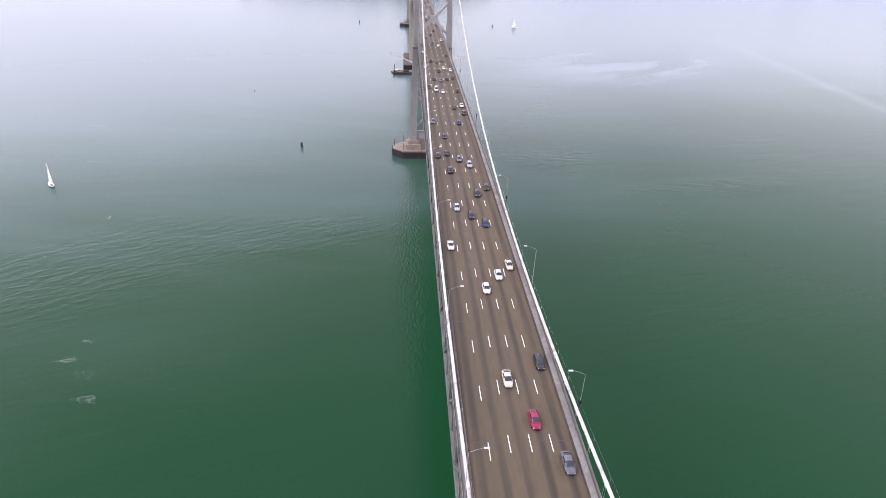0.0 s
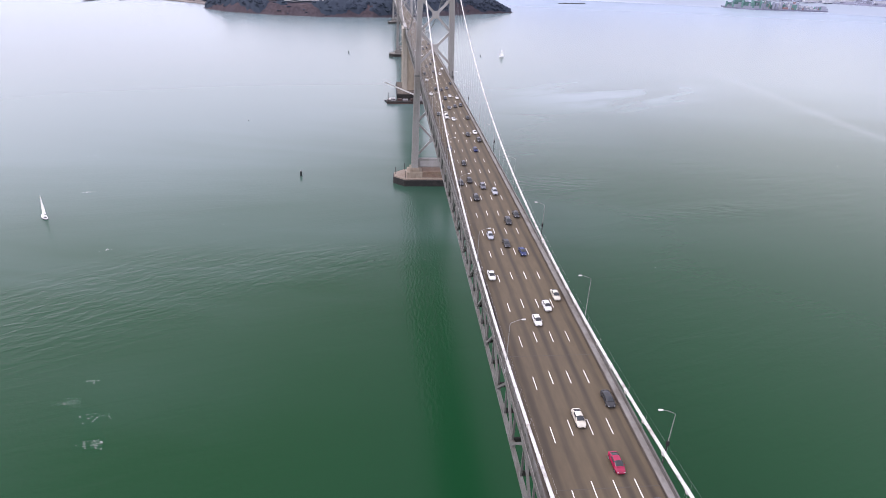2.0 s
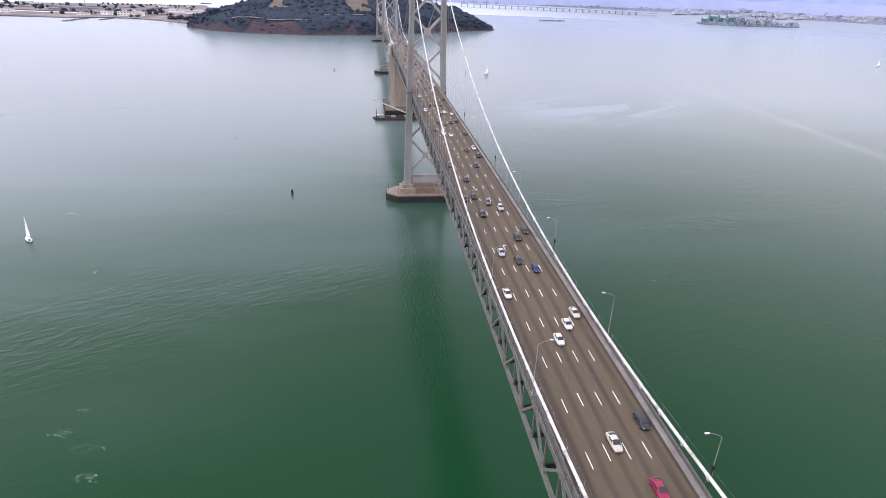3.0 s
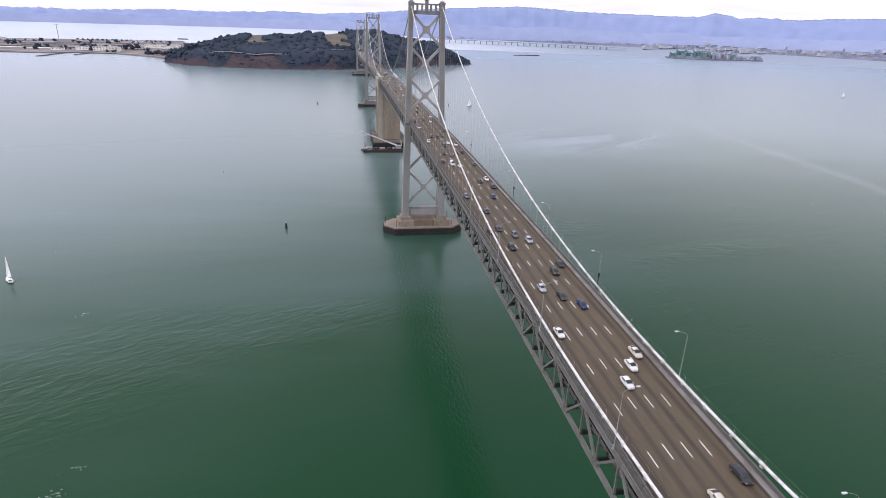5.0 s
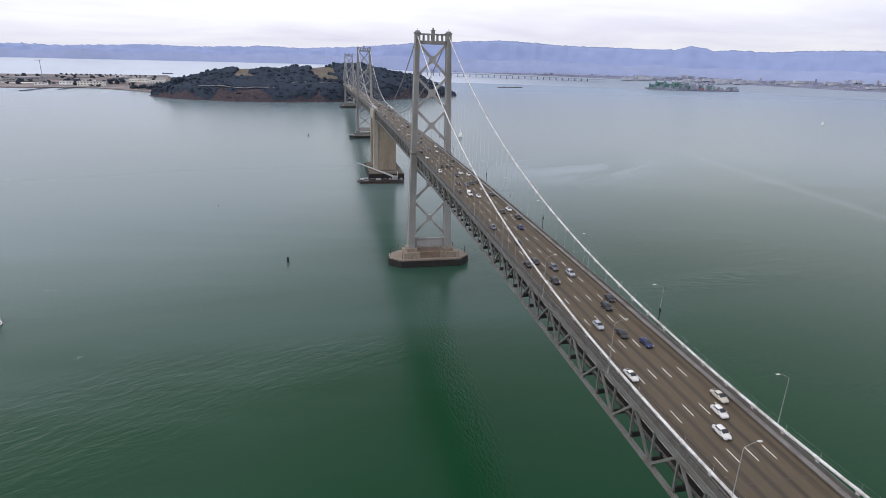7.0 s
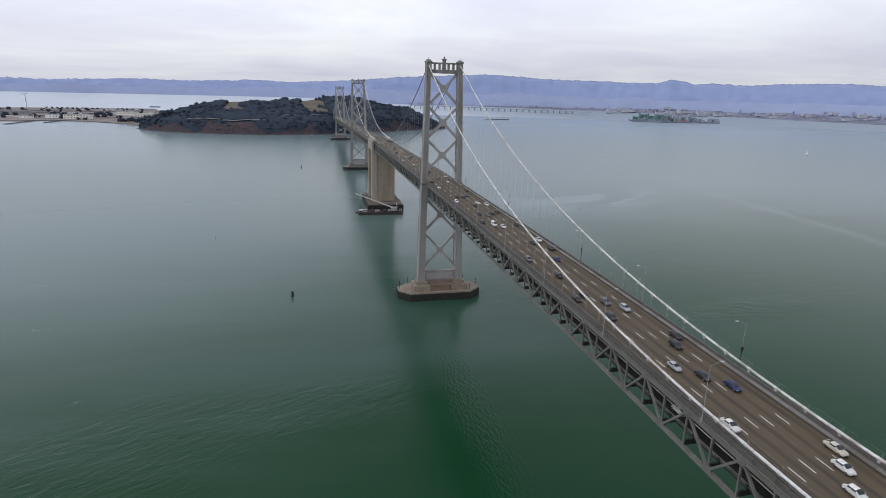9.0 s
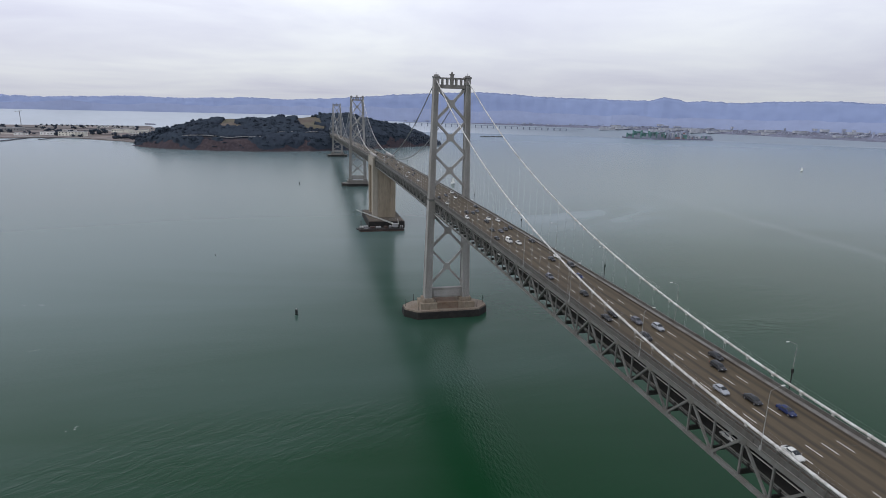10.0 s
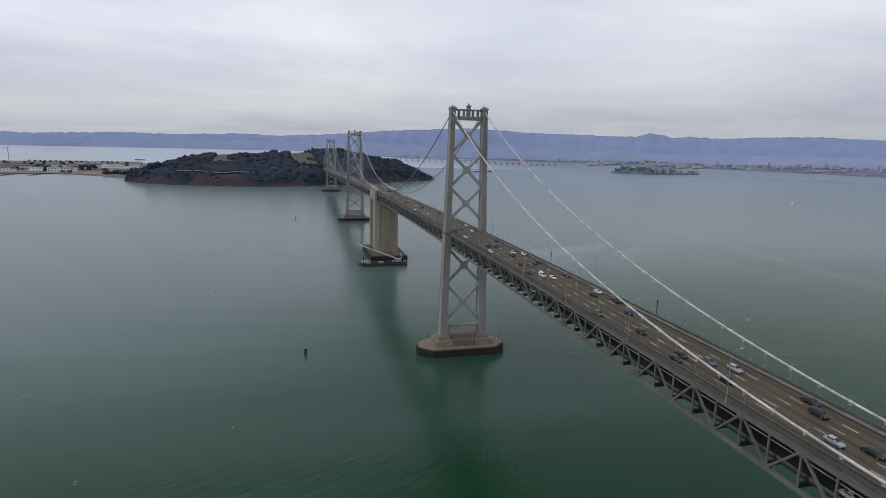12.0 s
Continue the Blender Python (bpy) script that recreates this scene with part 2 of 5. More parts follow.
PORT_RUST = surface("faded_red_steel", (0.25, 0.15, 0.15), 0.8)
SAIL = surface("white_sailcloth", (0.82, 0.82, 0.80), 0.7)
HULL = surface("white_hull_gelcoat", (0.75, 0.75, 0.74), 0.3)
HULL_DARK = surface("dark_hull_paint", (0.03, 0.033, 0.04), 0.5)
BARGE_RED = surface("oxide_red_barge_steel", (0.062, 0.040, 0.036), 0.8, 0, (0.15, 0.4), (1.0, 0.2))
CRANE_PALE = surface("pale_crane_paint", (0.62, 0.62, 0.60), 0.5)
FOAM = surface("water_foam", (0.70, 0.73, 0.72), 0.9)
BUOY_GREEN = surface("dark_buoy_paint", (0.02, 0.03, 0.028), 0.6)


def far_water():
    """The last reach of the bay: haze and reflection painted in, pale towards -x, deeper in tone towards +x."""
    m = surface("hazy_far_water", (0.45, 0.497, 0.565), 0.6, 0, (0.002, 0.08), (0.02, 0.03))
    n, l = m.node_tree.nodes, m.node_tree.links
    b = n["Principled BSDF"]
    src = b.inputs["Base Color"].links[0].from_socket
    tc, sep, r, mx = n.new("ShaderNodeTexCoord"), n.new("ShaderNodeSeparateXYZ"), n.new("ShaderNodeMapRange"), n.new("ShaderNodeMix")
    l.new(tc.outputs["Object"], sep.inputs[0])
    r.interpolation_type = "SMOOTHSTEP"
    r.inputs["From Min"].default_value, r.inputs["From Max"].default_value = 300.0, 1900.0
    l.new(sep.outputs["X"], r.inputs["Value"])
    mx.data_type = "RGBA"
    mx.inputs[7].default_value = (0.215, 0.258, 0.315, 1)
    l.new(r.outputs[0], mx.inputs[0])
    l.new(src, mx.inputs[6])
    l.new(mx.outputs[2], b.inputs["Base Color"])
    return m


HAZE_WATER = far_water()


def road_surface():
    """Worn brown-grey deck: a dark drip line down the middle of each lane, patches and joints."""
    m = surface("worn_brown_roadway", (0.080, 0.061, 0.037), 0.85, 0, (0.05, 0.22), (1.2, 0.12), 0.005, (0.058, 0.045, 0.031), (1, 0.25, 1))
    n, l = m.node_tree.nodes, m.node_tree.links
    b = n["Principled BSDF"]
    src = b.inputs["Base Color"].links[0].from_socket
    tc = n.new("ShaderNodeTexCoord")
    sep = n.new("ShaderNodeSeparateXYZ")
    l.new(tc.outputs["Object"], sep.inputs[0])
    wob = n.new("ShaderNodeTexNoise")
    wob.inputs["Scale"].default_value = 0.05
    l.new(tc.outputs["Object"], wob.inputs["Vector"])
    add = n.new("ShaderNodeMath")
    add.operation = "MULTIPLY_ADD"
    add.inputs[1].default_value, add.inputs[2].default_value = 0.7, 0.0
    l.new(wob.outputs["Fac"], add.inputs[0])
    add2 = n.new("ShaderNodeMath")
    add2.operation = "ADD"
    l.new(sep.outputs["X"], add2.inputs[0])
    l.new(add.outputs[0], add2.inputs[1])
    ph = n.new("ShaderNodeMath")
    ph.operation = "MULTIPLY"
    ph.inputs[1].default_value = 2 * math.pi / 3.53
    off = n.new("ShaderNodeMath")
    off.operation = "ADD"
    off.inputs[1].default_value = -0.35
    l.new(add2.outputs[0], off.inputs[0])
    l.new(off.outputs[0], ph.inputs[0])
    co = n.new("ShaderNodeMath")
    co.operation = "COSINE"
    l.new(ph.outputs[0], co.inputs[0])
    mr = n.new("ShaderNodeMapRange")
    mr.inputs["From Min"].default_value, mr.inputs["From Max"].default_value = 0.05, 1.0
    mr.inputs["To Min"].default_value, mr.inputs["To Max"].default_value = 0.0, 0.8
    l.new(co.outputs[0], mr.inputs["Value"])
    brk = n.new("ShaderNodeTexNoise")
    brk.inputs["Scale"].default_value = 0.9
    mp = n.new("ShaderNodeMapping")
    mp.inputs["Scale"].default_value = (1, 0.04, 1)
    l.new(tc.outputs["Object"], mp.inputs["Vector"])
    l.new(mp.outputs[0], brk.inputs["Vector"])
    mm = n.new("ShaderNodeMath")
    mm.operation = "MULTIPLY"
    br = n.new("ShaderNodeMapRange")
    br.inputs["From Min"].default_value, br.inputs["From Max"].default_value = 0.3, 0.7
    br.inputs["To Min"].default_value, br.inputs["To Max"].default_value = 0.45, 1.15
    l.new(brk.outputs["Fac"], br.inputs["Value"])
    l.new(mr.outputs[0], mm.inputs[0])
    l.new(br.outputs[0], mm.inputs[1])
    mx = n.new("ShaderNodeMix")
    mx.data_type = "RGBA"
    l.new(mm.outputs[0], mx.inputs[0])
    l.new(src, mx.inputs[6])
    mx.inputs[7].default_value = (0.030, 0.024, 0.018, 1)
    l.new(mx.outputs[2], b.inputs["Base Color"])
    return m


def water_surface():
    """Green bay water: small chop, slow swells in patches, sheen and haze mixed into the colour."""
    m = bpy.data.materials.new("green_bay_water")
    m.use_nodes = True
    n, l = m.node_tree.nodes, m.node_tree.links
    b = n["Principled BSDF"]
    b.inputs["IOR"].default_value = 1.185
    tc = n.new("ShaderNodeTexCoord")

    def noise_at(scale, detail, stretch=(1, 1, 1), turn=0.0, distort=0.0):
        mp = n.new("ShaderNodeMapping")
        mp.vector_type = "TEXTURE"
        mp.inputs["Scale"].default_value = [1 / q for q in stretch]
        mp.inputs["Rotation"].default_value = (0, 0, radians(turn))
        l.new(tc.outputs["Object"], mp.inputs["Vector"])
        t = n.new("ShaderNodeTexNoise")
        t.inputs["Scale"].default_value, t.inputs["Detail"].default_value, t.inputs["Distortion"].default_value = scale, detail, distort
        l.new(mp.outputs[0], t.inputs["Vector"])
        return t.outputs["Fac"]

    def ranged(sock, a, c, lo, hi):
        r = n.new("ShaderNodeMapRange")
        r.interpolation_type = "SMOOTHSTEP"
        for k, v in (("From Min", a), ("From Max", c), ("To Min", lo), ("To Max", hi)):
            r.inputs[k].default_value = v
        l.new(sock, r.inputs["Value"])
        return r.outputs[0]

    def maths(op, a, c):
        q = n.new("ShaderNodeMath")
        q.operation = op
        for i, s in enumerate((a, c)):
            if isinstance(s, float):
                q.inputs[i].default_value = s
            else:
                l.new(s, q.inputs[i])
        return q.outputs[0]

    patches = ranged(noise_at(0.006, 3, (1, 1.6, 1), 20, 0.6), 0.35, 0.70, 0.35, 1.0)
    chop = noise_at(0.38, 3, (1, 1.5, 1), 15)
    swell = noise_at(0.085, 2, (0.35, 1.6, 1), 18, 0.6)
    fine = noise_at(1.6, 2)
    h = maths("ADD", maths("MULTIPLY", swell, 2.0), maths("ADD", maths("MULTIPLY", chop, 0.55), maths("MULTIPLY", fine, 0.10)))
    h = maths("MULTIPLY", h, patches)

    def patch(x, y, rx, ry, turn):
        mp = n.new("ShaderNodeMapping")
        mp.vector_type = "TEXTURE"
        mp.inputs["Location"].default_value = (x, y, 0)
        mp.inputs["Rotation"].default_value = (0, 0, radians(turn))
        mp.inputs["Scale"].default_value = (rx, ry, 1)
        l.new(tc.outputs["Object"], mp.inputs["Vector"])
        v = n.new("ShaderNodeVectorMath")
        v.operation = "LENGTH"
        l.new(mp.outputs[0], v.inputs[0])
        return ranged(v.outputs["Value"], 0.25, 1.0, 1.0, 0.0)
    # old wakes that cross the bay beside the bridge
    wake_a = maths("MULTIPLY", noise_at(0.21, 3, (0.48, 1.2, 1), 30, 0.5), maths("MAXIMUM", patch(-165, -165, 110, 62, 35), patch(-85, -135, 85, 34, 15)))
    wake_b = maths("MULTIPLY", noise_at(0.21, 3, (0.48, 1.2, 1), -8, 0.5), maths("MAXIMUM", patch(100, 2, 60, 34, 15), patch(190, -60, 90, 22, 10)))
    ruffle = maths("MULTIPLY", noise_at(0.55, 2, (1.5, 0.6, 1), 0), patch(-16, -120, 17, 190, 0))
    wakes = maths("ADD", maths("MULTIPLY", maths("ADD", wake_a, maths("MULTIPLY", wake_b, 0.55)), 5.0), maths("MULTIPLY", ruffle, 2.6))
    place = n.new("ShaderNodeSeparateXYZ")
    l.new(tc.outputs["Object"], place.inputs[0])
    h = maths("MULTIPLY", h, ranged(place.outputs["Y"], -200.0, 350.0, 1.0, 0.10))
    h = maths("MULTIPLY", h, ranged(place.outputs["Y"], 60.0, 600.0, 1.0, 0.0))
    h = maths("ADD", h, wakes)
    bp = n.new("ShaderNodeBump")
    bp.inputs["Strength"].default_value, bp.inputs["Distance"].default_value = 0.35, 0.30
    l.new(h, bp.inputs["Height"])
    l.new(bp.outputs[0], b.inputs["Normal"])
    depth = noise_at(0.0035, 4, (1, 1, 1), 0, 0.5)
    mx = n.new("ShaderNodeMix")
    mx.data_type = "RGBA"
    l.new(ranged(depth, 0.35, 0.65, 0.0, 1.0), mx.inputs[0])
    mx.inputs[6].default_value, mx.inputs[7].default_value = (0.0028, 0.0345, 0.0100, 1), (0.0042, 0.0370, 0.0130, 1)
    sep = n.new("ShaderNodeSeparateXYZ")
    l.new(tc.outputs["Object"], sep.inputs[0])
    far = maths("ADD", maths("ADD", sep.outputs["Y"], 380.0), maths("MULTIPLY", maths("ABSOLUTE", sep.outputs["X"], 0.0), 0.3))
    # calm patch whose bright reflection is painted as paler colour
    sheen_patch = maths("MULTIPLY", patch(290, 372, 230, 125, 30), ranged(noise_at(0.012, 3, (0.4, 1.4, 1), 30, 0.5), 0.38, 0.62, 0.0, 1.0))
    b.inputs["Roughness"].default_value = 0.215
    # a slick that runs away from the bridge, its sky sheen painted as paler colour
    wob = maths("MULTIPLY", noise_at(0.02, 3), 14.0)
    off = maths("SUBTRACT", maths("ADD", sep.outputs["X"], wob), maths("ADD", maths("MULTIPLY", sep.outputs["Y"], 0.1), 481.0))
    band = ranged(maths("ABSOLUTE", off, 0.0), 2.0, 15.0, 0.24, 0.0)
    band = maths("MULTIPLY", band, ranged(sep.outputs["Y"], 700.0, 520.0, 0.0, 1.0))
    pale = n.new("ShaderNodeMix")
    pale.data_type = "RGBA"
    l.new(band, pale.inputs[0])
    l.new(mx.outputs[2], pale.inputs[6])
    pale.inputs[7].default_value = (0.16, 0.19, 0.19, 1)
    # deep green by the bridge; up the bay, haze and sky reflection painted in
    haze_mix = n.new("ShaderNodeMix")
    haze_mix.data_type = "RGBA"
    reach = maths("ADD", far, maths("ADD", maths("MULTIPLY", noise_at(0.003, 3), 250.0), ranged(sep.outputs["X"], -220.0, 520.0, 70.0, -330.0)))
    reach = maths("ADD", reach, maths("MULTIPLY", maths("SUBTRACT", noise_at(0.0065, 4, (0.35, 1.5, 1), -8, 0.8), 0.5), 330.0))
    haze_amount = maths("ADD", ranged(reach, 280.0, 860.0, 0.0, 0.275), ranged(reach, 1000.0, 4050.0, 0.0, 0.66))
    l.new(maths("ADD", haze_amount, maths("MULTIPLY", sheen_patch, 0.21)), haze_mix.inputs[0])
    l.new(pale.outputs[2], haze_mix.inputs[6])
    haze_mix.inputs[7].default_value = (0.258, 0.325, 0.380, 1)
    l.new(haze_mix.outputs[2], b.inputs["Base Color"])
    return m


ROAD = road_surface()
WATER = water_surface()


# ---------------------------------------------------------------- mesh helpers
def mesh_of(name, bm, *mats, smooth=False):
    me = bpy.data.meshes.new(name)
    bm.normal_update()
    bm.to_mesh(me)
    bm.free()
    for m in mats:
        me.materials.append(m)
    if smooth:
        me.polygons.foreach_set("use_smooth", [True] * len(me.polygons))
    return me


def raw_mesh(name, verts, faces, mat, smooth=False):
    me = bpy.data.meshes.new(name)
    me.from_pydata(verts, [], faces)
    me.materials.append(mat)
    if smooth:
        me.polygons.foreach_set("use_smooth", [True] * len(me.polygons))
    return me


def empty(name, label, category, group="", kind="", at=(0, 0, 0)):
    ob = new(name)
    ob.empty_display_size = 0.1
    ob.location = at
    return tagged(ob, label, category, group, kind)


def part(name, data, parent, label="", m=None, mat=None):
    """One mesh object under a thing; data is a bmesh (with mat) or a mesh."""
    me = mesh_of(name, data, mat) if isinstance(data, bmesh.types.BMesh) else data
    ob = new(name, me)
    ob.parent = parent
    if m is not None:
        ob.matrix_basis = m
    if label:
        ob["label"] = label
    return ob


def box_into(bm, lo, hi, bevel=0.0):
    vs = [bm.verts.new((x, y, z)) for z in (lo[2], hi[2]) for y in (lo[1], hi[1]) for x in (lo[0], hi[0])]
    fs = [bm.faces.new([vs[i] for i in f]) for f in ((0, 2, 3, 1), (4, 5, 7, 6), (0, 1, 5, 4), (2, 6, 7, 3), (0, 4, 6, 2), (1, 3, 7, 5))]
    if bevel:
        es = {e for f in fs for e in f.edges}
        bmesh.ops.bevel(bm, geom=list(es), offset=bevel, segments=1, affect="EDGES", profile=0.5)


def box_bm(lo, hi, bevel=0.0):
    bm = bmesh.new()
    box_into(bm, lo, hi, bevel)
    return bm


def beam_into(bm, p, q, w, d, side=Vector((1, 0, 0))):
    """A bar of w (along side) by d from p to q."""
    p, q = Vector(p), Vector(q)
    a = (q - p).normalized()
    s = (side - a * side.dot(a)).normalized() * (w / 2)
    u = a.cross(s).normalized() * (d / 2)
    vs = [bm.verts.new(c + i * s + j * u) for c in (p, q) for i, j in ((-1, -1), (1, -1), (1, 1), (-1, 1))]
    for f in ((3, 2, 1, 0), (4, 5, 6, 7), (0, 1, 5, 4), (1, 2, 6, 5), (2, 3, 7, 6), (3, 0, 4, 7)):
        bm.faces.new([vs[i] for i in f])


def beam_bm(p, q, w, d, side=Vector((1, 0, 0))):
    bm = bmesh.new()
    beam_into(bm, p, q, w, d, side)
    return bm


def tube_into(bm, pts, r, sides=8):
    pts = [Vector(p) for p in pts]
    rings = []
    for i, p in enumerate(pts):
        a = (pts[min(i + 1, len(pts) - 1)] - pts[max(i - 1, 0)]).normalized()
        ref = Vector((1, 0, 0)) if abs(a.x) < 0.8 else Vector((0, 1, 0))
        s = (ref - a * ref.dot(a)).normalized()
        u = a.cross(s)
        rr = r[i] if isinstance(r, (list, tuple)) else r
        rings.append([bm.verts.new(p + rr * (math.cos(t) * s + math.sin(t) * u)) for t in [2 * math.pi * k / sides for k in range(sides)]])
    for a, b in zip(rings, rings[1:]):
        for k in range(sides):
            bm.faces.new((a[k], a[(k + 1) % sides], b[(k + 1) % sides], b[k]))
    bm.faces.new(list(reversed(rings[0])))
    bm.faces.new(rings[-1])


def tube_bm(pts, r, sides=8):
    bm = bmesh.new()
    tube_into(bm, pts, r, sides)
    return bm


def prism_bm(outline, z0, z1, bevel=0.0):
    """An outline in plan, raised from z0 to z1."""
    bm = bmesh.new()
    lo = [bm.verts.new((x, y, z0)) for x, y in outline]
    hi = [bm.verts.new((x, y, z1)) for x, y in outline]
    k = len(outline)
    for i in range(k):
        bm.faces.new((lo[i], lo[(i + 1) % k], hi[(i + 1) % k], hi[i]))
    bm.faces.new(list(reversed(lo)))
    top = bm.faces.new(hi)
    if bevel:
        bmesh.ops.bevel(bm, geom=list(top.edges), offset=bevel, segments=2, affect="EDGES", profile=0.5)
    return bm


# ---------------------------------------------------------------- plan of the bridge
Y_START, Y_TOWER, Y_ANCHOR, Y_TOWER_B, Y_TOWER_C, Y_END = -449.5, 0.0, 342.0, 684.0, 1364.0, 1770.0
CX = 10.06              # cables and trusses lie this far off the middle
PANEL = 7.75
LANE = 3.53
DASH_PITCH = 13.17


def deck_z(y):
    """Height of the upper roadway: a long crest, then a steady fall towards the island."""
    if y > 450:
        return 76.53 - 0.0187 * (y - 450)
    return 75.04 + 0.02283 * (y + 320) - 2.714e-5 * (y + 320) ** 2


def deck_tilt(y):
    return math.degrees(math.atan((deck_z(y + 1) - deck_z(y - 1)) / 2))


def main_cable_z(y):
    return 7.892e-4 * y * y + 0.4914 * y + 153.6


def side_cable_z(d):
    """Side span, d metres from the tower."""
    return 7.67e-4 * d * d - 0.4706 * d + 153.6


def far_cable_z(y):
    s = (y - Y_TOWER_B) / (Y_TOWER_C - Y_TOWER_B)
    return 155.6 - 7 * s - 84.0 * 4 * s * (1 - s)


def last_cable_z(y):
    s = (y - Y_TOWER_C) / (Y_END - Y_TOWER_C)
    return 148.6 - 92.0 * s - 30 * s * (1 - s) * 2


# ---------------------------------------------------------------- water and distance
def water():
    vs, fs = [], []
    rs = [0.0, 250.0, 4000.0]
    k = 96
    for r in rs[1:]:
        for a in range(k):
            t = 2 * math.pi * a / k
            vs.append((-60 + r * math.sin(t), -380 + r * math.cos(t), 0.0))
    c = len(vs)
    vs.append((-60, -380, 0))
    for i in range(len(rs) - 2):
        for a in range(k):
            b = (a + 1) % k
            fs.append((i * k + a, (i + 1) * k + a, (i + 1) * k + b, i * k + b))
    for a in range(k):
        fs.append((c, a, (a + 1) % k))
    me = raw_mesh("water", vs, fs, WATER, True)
    me.validate()
    bm = bmesh.new()
    bm.from_mesh(me)
    bmesh.ops.recalc_face_normals(bm, faces=bm.faces)
    if sum(f.normal.z for f in bm.faces) < 0:
        bmesh.ops.reverse_faces(bm, faces=bm.faces)
    bm.to_mesh(me)
    bm.free()
    tagged(new("water", me), "green bay water with patches of light chop", "water", kind="structure")


def far_bay():
    """The last reach of the bay, pale with haze put into its colour."""
    vs, fs, k, n = [], [], 22, 96
    for i in range(n + 1):
        for j in range(k):
            r = 3990 + 42 * j
            az = -75 + 165 * i / n
            x, y = polar(az, r)
            vs.append((x, y, far_bay_z(r, az) + (0.0 if j else -0.5)))
    for i in range(n):
        for j in range(k - 1):
            fs.append((i * k + j, i * k + j + 1, (i + 1) * k + j + 1, (i + 1) * k + j))
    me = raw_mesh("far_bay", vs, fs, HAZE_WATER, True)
    me.flip_normals()
    tagged(new("backdrop", me), "pale hazy far reach of the bay", "water", kind="structure")


def far_bay_z(r, az=30.0):
    """The far edge of the bay, raised to fit the horizon in the camera's view."""
    w = min(1.0, max(0.0, (9.0 - az) / 9.0))
    return 79 * max(0.0, (r - 4200) / 650) ** 1.3 * (1 + 0.62 * w * w * (3 - 2 * w))


def polar(az, r):
    t = radians(az)
    return -60 + r * math.sin(t), -380 + r * math.cos(t)


def hill_crest(az):
    """Height of the ridge above level, in degrees, with tree-lined bumps."""
    base = float(np.interp(az, (-60, -35, -20, -16.7, -14, -10.6, -5.8, -2.4, 1.8, 8.2, 16.4, 19, 22.3, 28.6, 32.2, 33.3, 34.5, 35.3, 36.6, 39.5, 41.7, 45, 47, 49.4, 60, 80), (0.9, 0.5, 0.52, 0.69, 0.78, 0.71, 0.96, 0.86, 1.04, 1.6, 2.04, 1.91, 1.71, 1.58, 1.58, 1.9, 1.72, 1.47, 1.6, 1.43, 1.59, 1.68, 1.66, 1.56, 1.25, 0.9)))
    bumps = 0.05 * noise.noise(Vector((az * 0.35, 3.1, 0))) + 0.05 * noise.noise(Vector((az * 1.1, 7.7, 0)))
    return base + bumps + 0.075 * noise.noise(Vector((az * 2.3, 1, 0))) + 0.05 * noise.noise(Vector((az * 6, 4, 0)))


def haze_band_crest(az):
    """A lower, paler rim in front of the ridge, added for haze at its foot."""
    base = float(np.interp(az, (-60, -20, -8, -4, 2, 10, 20, 30, 40, 50, 80), (0.10, 0.12, 0.15, 0.28, 0.30, 0.36, 0.30, 0.12, 0.08, 0.10, 0.05)))
    return base + 0.20 * noise.noise(Vector((az * 0.28, 31, 0))) + 0.11 * noise.noise(Vector((az * 0.9, 37, 0))) + 0.04 * noise.noise(Vector((az * 4, 41, 0)))


def hills():
    """Long hazy ridge beyond the bay, and an added pale band for the haze below it."""
    for crest, back, mat, label in ((hill_crest, 0, HILLS, "hazy blue hills beyond the bay"), (haze_band_crest, 62, HAZE_BAND, "pale added band of haze under the far ridge")):
        azs = [-62 + 0.125 * i for i in range(1150)]
        rows = 9
        vs, fs = [], []
        for az in azs:
            top = 130 + (4870 - back) * math.tan(radians(crest(az)))
            zb = far_bay_z(4740 - back, az) - (2 if not back else 8)
            top = max(top, zb + 4)
            for j in range(rows):
                s = j / (rows - 1)
                x, y = polar(az, 4740 - back + (130 if not back else 40) * s + (16 * noise.noise(Vector((az * 1.1, s * 3, 2))) if not back else 0))
                vs.append((x, y, zb + (top - zb) * (s ** 0.85) + (12 * noise.noise(Vector((az * 0.9, s * 5, 5))) if 0 < j < rows - 1 and not back else 0)))
            x, y = polar(az, 4940 - 2 * back)
            vs.append((x, y, zb - 30))
        k = rows + 1
        for i in range(len(azs) - 1):
            for j in range(k - 1):
                fs.append((i * k + j, (i + 1) * k + j, (i + 1) * k + j + 1, i * k + j + 1))
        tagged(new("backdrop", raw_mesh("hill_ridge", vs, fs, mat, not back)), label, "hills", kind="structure")


